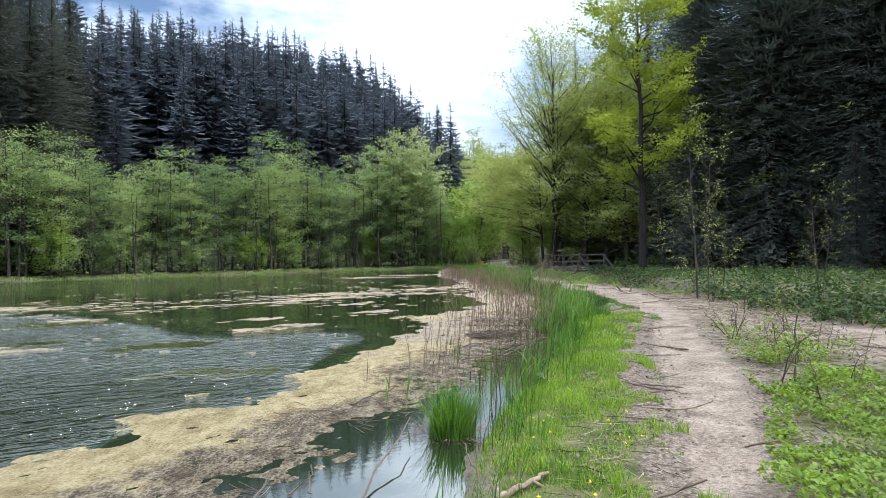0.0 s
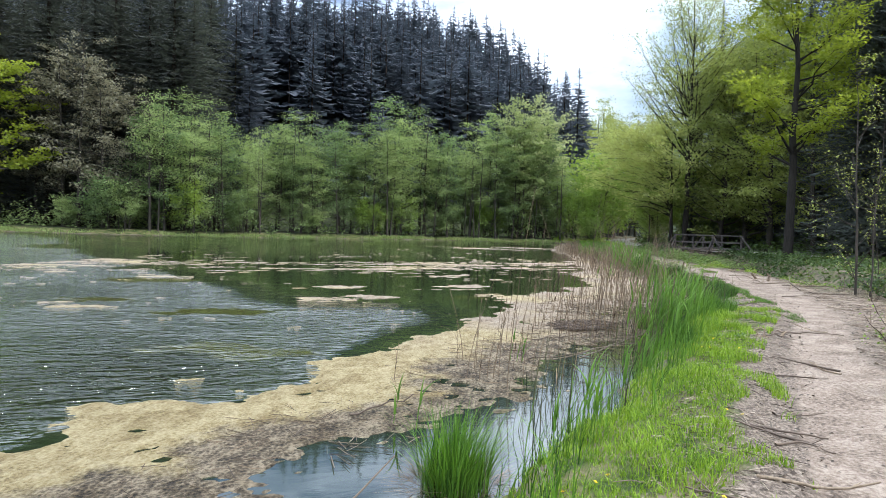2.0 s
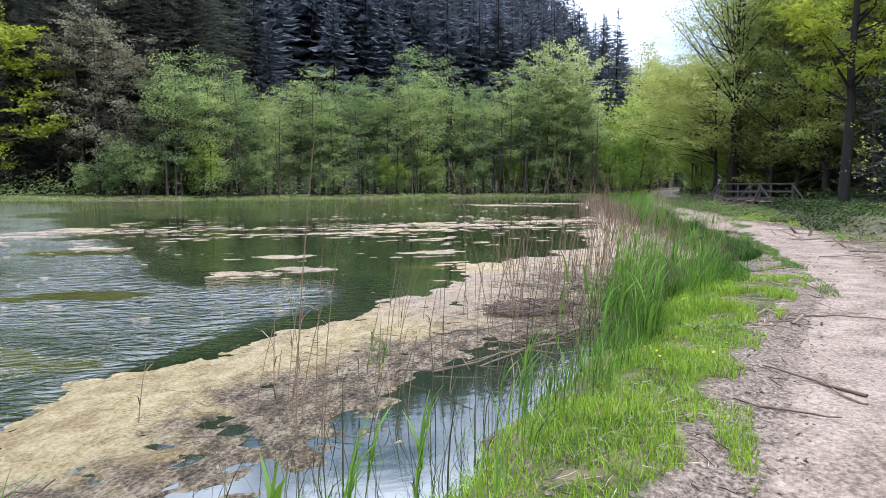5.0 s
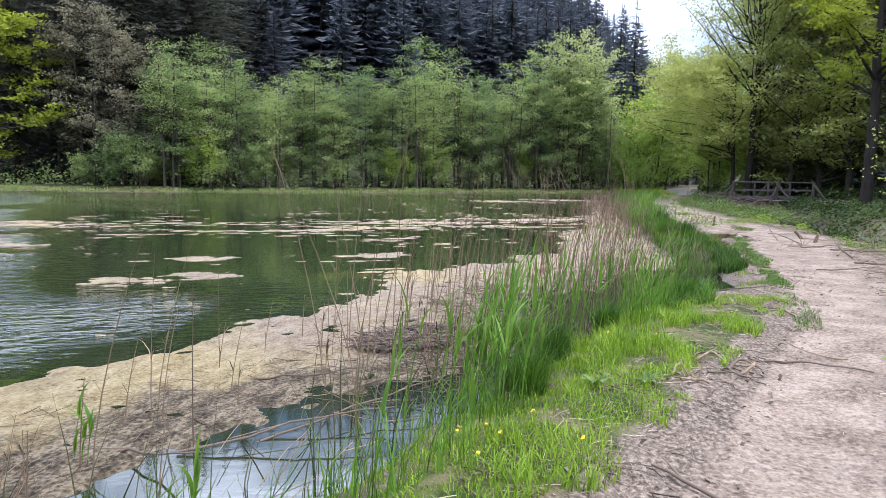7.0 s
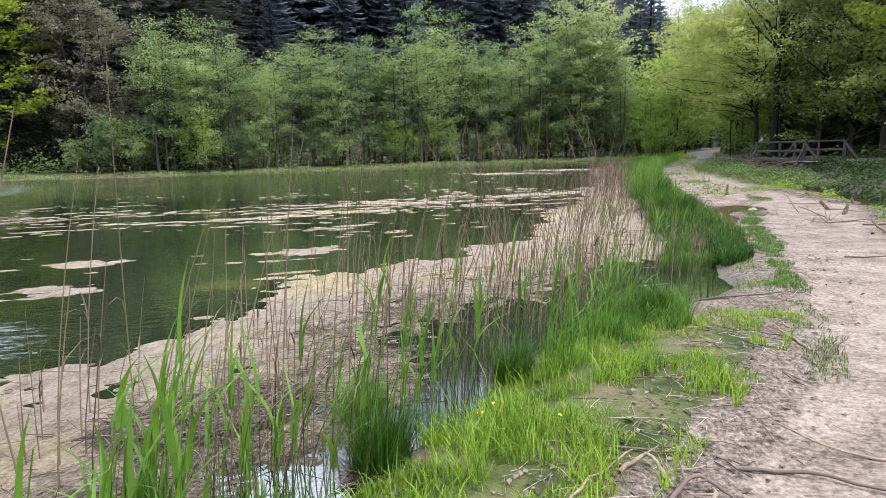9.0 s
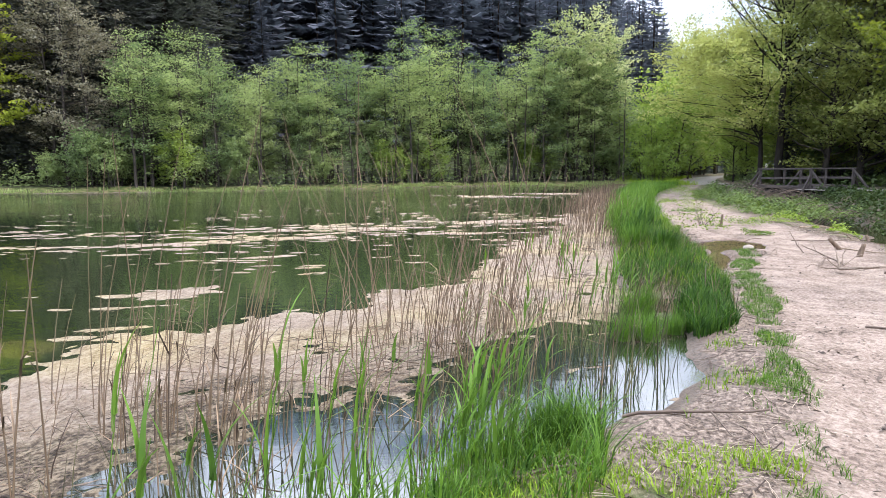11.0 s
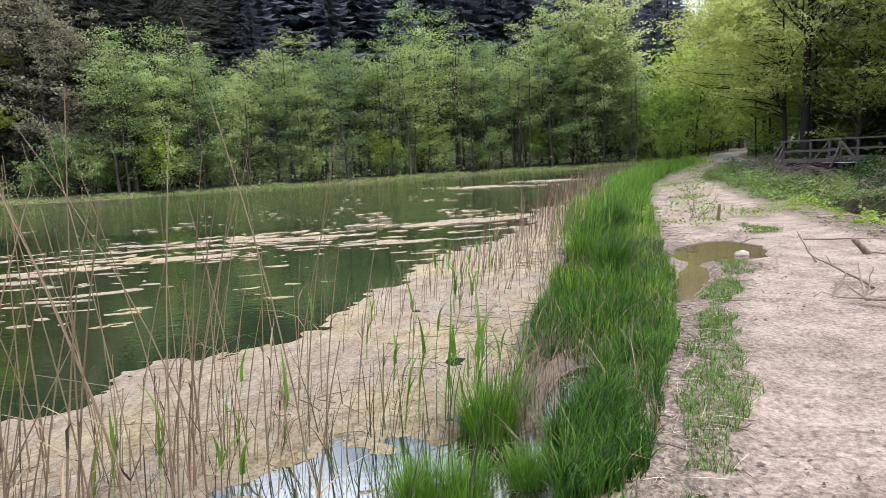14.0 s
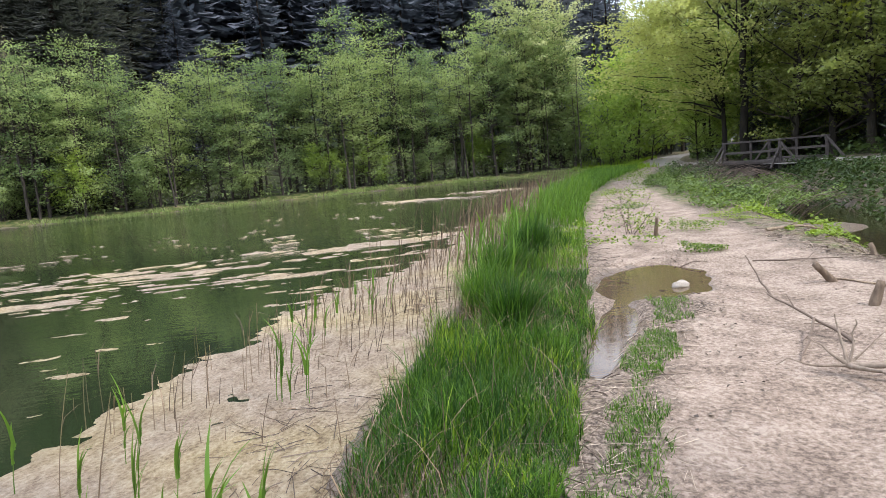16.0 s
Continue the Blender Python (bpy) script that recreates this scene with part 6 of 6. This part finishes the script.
for pts, r, pale in (([(3.81, 11.72, 0), (4.1, 11.74, 0.02), (4.5, 11.55, 0.0)], 0.011, 0), ([(3.3, 11.5, 0), (3.42, 11.62, 0.06), (3.52, 11.42, 0.0)], 0.012, 1), ([(3.5, 11.3, 0), (3.6, 11.5, 0.05), (3.75, 11.45, 0.0)], 0.012, 0),
                     ([(3.58, 11.25, 0), (3.68, 11.3, 0.07), (3.66, 11.48, 0.0)], 0.013, 1), ([(3.35, 11.2, 0), (3.5, 11.22, 0.02), (3.72, 11.1, 0.0)], 0.009, 0), ([(3.1, 11.0, 0), (3.16, 11.3, 0.04), (3.35, 11.75, 0.0)], 0.009, 1),
                     ([(3.15, 10.85, 0), (3.22, 10.9, 0.01), (3.33, 10.86, 0.0)], 0.016, 1), ([(0.3, 3.75, 0), (0.45, 3.85, 0.03), (0.64, 3.95, 0.01)], 0.026, 1), ([(2.0, 6.75, 0), (2.2, 6.6, 0.03), (2.5, 6.65, 0.0)], 0.013, 0),
                     ([(2.05, 6.3, 0), (2.25, 6.45, 0.02), (2.4, 6.3, 0.0)], 0.01, 0), ([(6.2, 21.35, 0), (6.0, 21.65, 0.1), (5.78, 22.0, 0.2)], 0.014, 0), ([(6.02, 21.6, 0.1), (5.9, 21.2, 0.04), (5.8, 20.95, 0.0)], 0.01, 0),
                     ([(5.95, 22.85, 0), (5.88, 23.1, 0.12), (5.8, 23.3, 0.3)], 0.011, 0), ([(6.35, 19.6, 0), (6.5, 19.9, 0.1), (6.9, 20.0, 0.02)], 0.02, 1), ([(6.5, 19.3, 0), (6.35, 19.7, 0.16), (6.45, 20.0, 0.26)], 0.018, 0)):
    bent_branch(pts, r, "pale barkless branch lying on the litter" if pale else "dark dead branch lying by the footpath", M_DEADWOOD if pale else M_TWIG)


def dock(x, y, size, turn):
    """A rosette of broad crinkled leaves, each a part."""
    plant = thing("dock_plant", "low dock with broad pale green leaves", "herb", "dock plants", at_point(x, y, float(height(x, y)) + 0.01, turn, size))
    for k in range(9):
        n, L, W = 7, 0.16 + 0.05 * (k % 3), 0.038
        t = np.linspace(0, 1, n)
        out, up = 0.015 + L * t, 0.13 * np.sin(t * 2.2) * (0.5 + 0.25 * (k % 3))
        w = W * np.sin(np.pi * np.clip(0.08 + 0.9 * t, 0, 1)) * (1 + 0.12 * np.sin(t * 22 + k))
        a = k * 2.4
        c = np.stack([np.cos(a) * out, np.sin(a) * out, up], -1)
        sd = np.array([-math.sin(a), math.cos(a), 0.0])
        v = np.concatenate([c - sd * w[:, None] + [0, 0, 0.008], c, c + sd * w[:, None] + [0, 0, 0.008]])
        i = np.arange(n - 1)
        f = np.concatenate([np.stack([i, i + 1, i + n + 1, i + n], -1), np.stack([i + n, i + n + 1, i + 2 * n + 1, i + 2 * n], -1)])
        under(new("leaf", mesh_of("leaf", v, f, M_DOCK, True)), plant)
    return plant


M_DOCK = leaf_material("dock_leaves", (0.08, 0.14, 0.035), (0.2, 0.28, 0.09), (1.0, 1.0, 0.5), 0.35, 9.0)
dock(2.6, 10.62, 0.5, 20)
dock(2.92, 10.72, 0.42, 75)
M_SNAG = bark_material("grey_dead_wood", (0.09, 0.068, 0.05), (0.33, 0.265, 0.2), 2.0)
M_OLDWOOD = bark_material("old_stump_bark", (0.07, 0.05, 0.035), (0.24, 0.18, 0.125), 2.0)


def stump(x, y, h, r, lean, turn, seed):
    rd = np.random.default_rng(seed)
    k = 6
    t = np.linspace(0, 1, k)[:, None]
    d = np.array([math.cos(radians(turn)) * lean, math.sin(radians(turn)) * lean, 1.0])
    line = np.array([x, y, float(height(x, y)) - 0.05]) + d * h * t
    v, f = tubes(line[None], (r * (1.25 - 0.4 * t[:, 0]))[None], 10)
    v += rd.normal(size=v.shape) * r * 0.06
    cap = np.arange(10) + 10 * (k - 1)
    ob = tagged(new("stump", mesh_of("stump", v, [f, cap[None]], M_OLDWOOD)), "sawn-off stump leaning out of the bank", "stump", "stumps")
    return ob


stump(6.62, 23.45, 0.24, 0.035, -0.9, 20, 701)
stump(6.6, 22.35, 0.24, 0.036, 0.35, 30, 702)
stump(5.0, 27.4, 0.35, 0.03, 0.1, 0, 703)
stump(7.4, 24.9, 0.22, 0.03, 0.5, 120, 704)


def snag(x, y):
    """An uprooted branch stock with thick forked limbs, each a part of its own."""
    rd = np.random.default_rng(711)
    z = float(height(x, y)) + 0.06
    ob = thing("branch_snag", "pale weathered forked branch lying beside the path", "branch")
    for az, el, ln, r in ((-20, 8, 0.95, 0.04), (5, 4, 0.8, 0.03), (100, 55, 0.42, 0.03), (150, 35, 0.36, 0.028), (60, 60, 0.4, 0.02), (185, 6, 0.5, 0.02), (-60, 10, 0.6, 0.03), (35, 30, 0.5, 0.016)):
        d = np.array([math.cos(radians(az)) * math.cos(radians(el)), math.sin(radians(az)) * math.cos(radians(el)), math.sin(radians(el))])
        p, q = limb(np.zeros(3), d, ln, 0.0 if el > 20 else -0.05, r, rd, 7, 0.07)
        v, f = tubes(p[None], np.maximum(q * 0.75, 0.006)[None], 8)
        under(new("limb", mesh_of("limb", v, f, M_SNAG, True)), ob)
    return place(ob, at_point(x, y, z, 0.0, 0.75))


snag(6.0, 20.7)


def stone(x, y, r, seed, label="pale rounded stone at the puddle"):
    rd = np.random.default_rng(seed)
    bm = bmesh.new()
    bmesh.ops.create_icosphere(bm, subdivisions=3, radius=r)
    ph = rd.uniform(0, 6, 6)
    for v in bm.verts:
        n = v.co.normalized()
        v.co *= 1 + 0.16 * math.sin(3.1 * n.x + ph[0]) * math.cos(2.7 * n.y + ph[1]) + 0.08 * math.sin(7 * n.z + 5 * n.x + ph[2])
        v.co.z *= 0.62
    me = bpy.data.meshes.new("stone")
    bm.to_mesh(me)
    bm.free()
    me.materials.append(M_ROCK)
    me.polygons.foreach_set("use_smooth", np.ones(len(me.polygons), bool))
    return place(tagged(new("stone", me), label, "stone"), at_point(x, y, float(height(x, y)) + r * 0.35, seed * 31))


stone(5.2, 23.5, 0.09, 3)

# ---- litter: straws, leaf bits, clods ----
def litter(name, label, material, n, xa, xb, ya, yb, keep, lmin, lmax, r, lift=0.004, water=False):
    x, y = spots(n, xa, xb, ya, yb, keep)
    n = len(x)
    a, ln = rng.uniform(0, np.pi, n), rng.uniform(lmin, lmax, n)
    t = np.array([-0.5, 0.0, 0.5])
    bx = x[:, None] + np.cos(a)[:, None] * ln[:, None] * t
    by = y[:, None] + np.sin(a)[:, None] * ln[:, None] * t
    z = height(bx, by) + r
    if water:
        z = np.maximum(z, WATER + 0.012)
    z = z + lift + np.abs(rng.normal(size=(n, 3))) * ln[:, None] * 0.05
    v, f = tubes(np.stack([bx, by, z], -1), np.full((n, 3), r) * rng.uniform(0.5, 1.2, (n, 1)), 3)
    return tagged(new(name, mesh_of(name, v, f, material)), label, "litter", kind="stuff")


beside = lambda x, y: (x > bank_x(y) + 0.5 * (path_l(y) - bank_x(y))) & (x < path_l(y) + 0.15) & (puddle_depth(x, y) < 0)
litter("straw", "dry straw and reed bits beside the footpath", M_STRAW, 14000, 0.5, 5.2, 1.0, 22, beside, 0.03, 0.2, 0.0022)
litter("straw", "straw and twigs scattered on the trodden path", M_STRAW, 1100, 1.0, 7.2, 1.0, 34, lambda x, y: (x > path_l(y)) & (x < path_r(y)), 0.02, 0.09, 0.002)
litter("straw", "dead stems and straw on bare ground", M_STRAW, 9000, 3.5, 9.0, 3, 27, lambda x, y: (x > path_r(y) + 0.1) & (x < path_r(y) + 2.4), 0.05, 0.4, 0.0028)
litter("twig_litter", "dark twigs strewn beside the path", M_TWIG, 10000, 0.6, 8.5, 1.5, 30, lambda x, y: (x > path_l(y) - 0.6) & ((x < path_l(y) + (0.3 - 0.25 * (y > 13)) * (path_r(y) - path_l(y))) | (x > path_r(y) + 0.1)) & (x < path_r(y) + 2.2), 0.04, 0.24, 0.0032)
litter("reed_debris", "broken reed debris on the floating algae", M_DRY, 8500, -1.8, 3.6, 3.0, 26, lambda x, y: (mat_cover(x, y) > 0.1) & (x > mat_l(y) + 0.35 * (mat_r(y) - mat_l(y))) & (pond_depth(x, y) > -0.1) & ((y < 16.5) | (rng.random(len(x)) < 0.25)), 0.04, 0.26, 0.0026, 0.0, True)
litter("reed_debris", "dark wet reed debris in the shallows", M_TWIG, 9000, -1.4, 3.6, 3.0, 26, lambda x, y: (x > mat_l(y) + 0.55 * (mat_r(y) - mat_l(y))) & (pond_depth(x, y) > -0.05) & (fbm(x, y, 1.3, 3, 61.0) > 0.2) & (x < mat_r(y) + 0.25), 0.04, 0.28, 0.003, 0.0, True)

litter("reed_debris", "heap of dark rotting reed litter in the shallows", M_TWIG, 2600, 0.3, 1.7, 10.9, 12.4, lambda x, y: ((x - 0.95 - 0.45 * (y - 11.7)) / 0.42) ** 2 + ((y - 11.7) / 0.5) ** 2 < 1, 0.06, 0.4, 0.0045, 0.03, True)
litter("reed_debris", "flattened dry reeds lying across the algae", M_DRY, 420, 0.2, 3.2, 8.5, 16.5, lambda x, y: (np.abs(x - lines((0.9, 8.5), (1.3, 10.5), (1.6, 12.5), (2.0, 14.5), (2.9, 19.5))(y)) < 0.4) & (pond_depth(x, y) > 0) & (fbm(x, y, 1.6, 3, 66.0) > 0.0), 0.25, 0.8, 0.004, 0.02, True)


def chips(name, label, material, n, xa, xb, ya, yb, keep, smin, smax):
    x, y = spots(n, xa, xb, ya, yb, keep)
    c = np.stack([x, y, height(x, y) + 0.006 + 0.012 * rng.random(len(x))], -1)
    v, f = leaves(c, rng.uniform(smin, smax, len(x)), rng, 1.1)
    return tagged(new(name, mesh_of(name, v, f, material)), label, "litter", kind="stuff")


chips("leaf_litter", "dry leaf and bark chips beside the path", M_DEADLEAF, 30000, 0.6, 5.6, 1.5, 45, lambda x, y: (x > path_l(y) - 0.5) & (x < path_l(y) + 0.5 * (path_r(y) - path_l(y))) & (puddle_depth(x, y) < -0.1) & (fbm(x, y, 2.2, 3, 91.0) > -0.3), 0.016, 0.046)
chips("leaf_litter", "dark old leaves beside the path", M_TWIG, 17000, 0.6, 8.5, 1.5, 27, lambda x, y: ((x > path_l(y) - 0.5) & (x < path_l(y) + 0.45 * (path_r(y) - path_l(y))) | (x > path_r(y)) & (x < path_r(y) + 2)) & (puddle_depth(x, y) < -0.1) & ((y < 13.5) | (x > path_r(y))), 0.014, 0.045)
chips("leaf_litter", "dry leaves and stems on bare ground by the brambles", M_DEADLEAF, 14000, 3.5, 9.0, 2, 27, lambda x, y: (x > path_r(y)) & (x < path_r(y) + 2.6) & (fbm(x, y, 1.4, 3, 95.0) > -0.2), 0.02, 0.07)
# clods of soil
cx_, cy_ = spots(3400, 0.8, 7.6, 1.5, 26, lambda x, y: (x > path_l(y) - 0.7) & (x < path_r(y) + 1.6) & (puddle_depth(x, y) < 0))
cn = len(cx_)
cr = 0.004 + 0.013 * rng.random(cn) ** 3
oct_v = np.array([[1, 0, 0], [0, 1, 0], [-1, 0, 0], [0, -1, 0], [0, 0, 0.7], [0, 0, -0.7]])
oct_f = np.array([[0, 1, 4], [1, 2, 4], [2, 3, 4], [3, 0, 4], [1, 0, 5], [2, 1, 5], [3, 2, 5], [0, 3, 5]])
cv = oct_v[None] * cr[:, None, None] * rng.uniform(0.6, 1.4, (cn, 6, 1)) + np.stack([cx_, cy_, height(cx_, cy_) + cr * 0.1], -1)[:, None]
tagged(new("clods", mesh_of("clods", cv.reshape(-1, 3), (oct_f[None] + 6 * np.arange(cn)[:, None, None]).reshape(-1, 3), M_CLOD)), "small dry clods of soil on the path", "clods", kind="stuff")

# yellow flowers in the grass
yx, yy = spots(900, 0.4, 4.8, 3.0, 24, lambda x, y: (x > bank_x(y) + 0.15) & (x < path_l(y)) & (y < 15) & (fbm(x, y, 1.6, 2, 71.0) > 0.35))
yc = np.stack([yx, yy, height(yx, yy) + rng.uniform(0.06, 0.16, len(yx))], -1)[:130]
yv, yf = leaves(np.repeat(yc, 4, 0) + rng.normal(size=(len(yc) * 4, 3)) * 0.004, 0.022, rng, 1.5)
tagged(new("buttercups", mesh_of("buttercups", yv, yf, M_YELLOW)), "small yellow flowers in the grass", "flowers", kind="stuff")
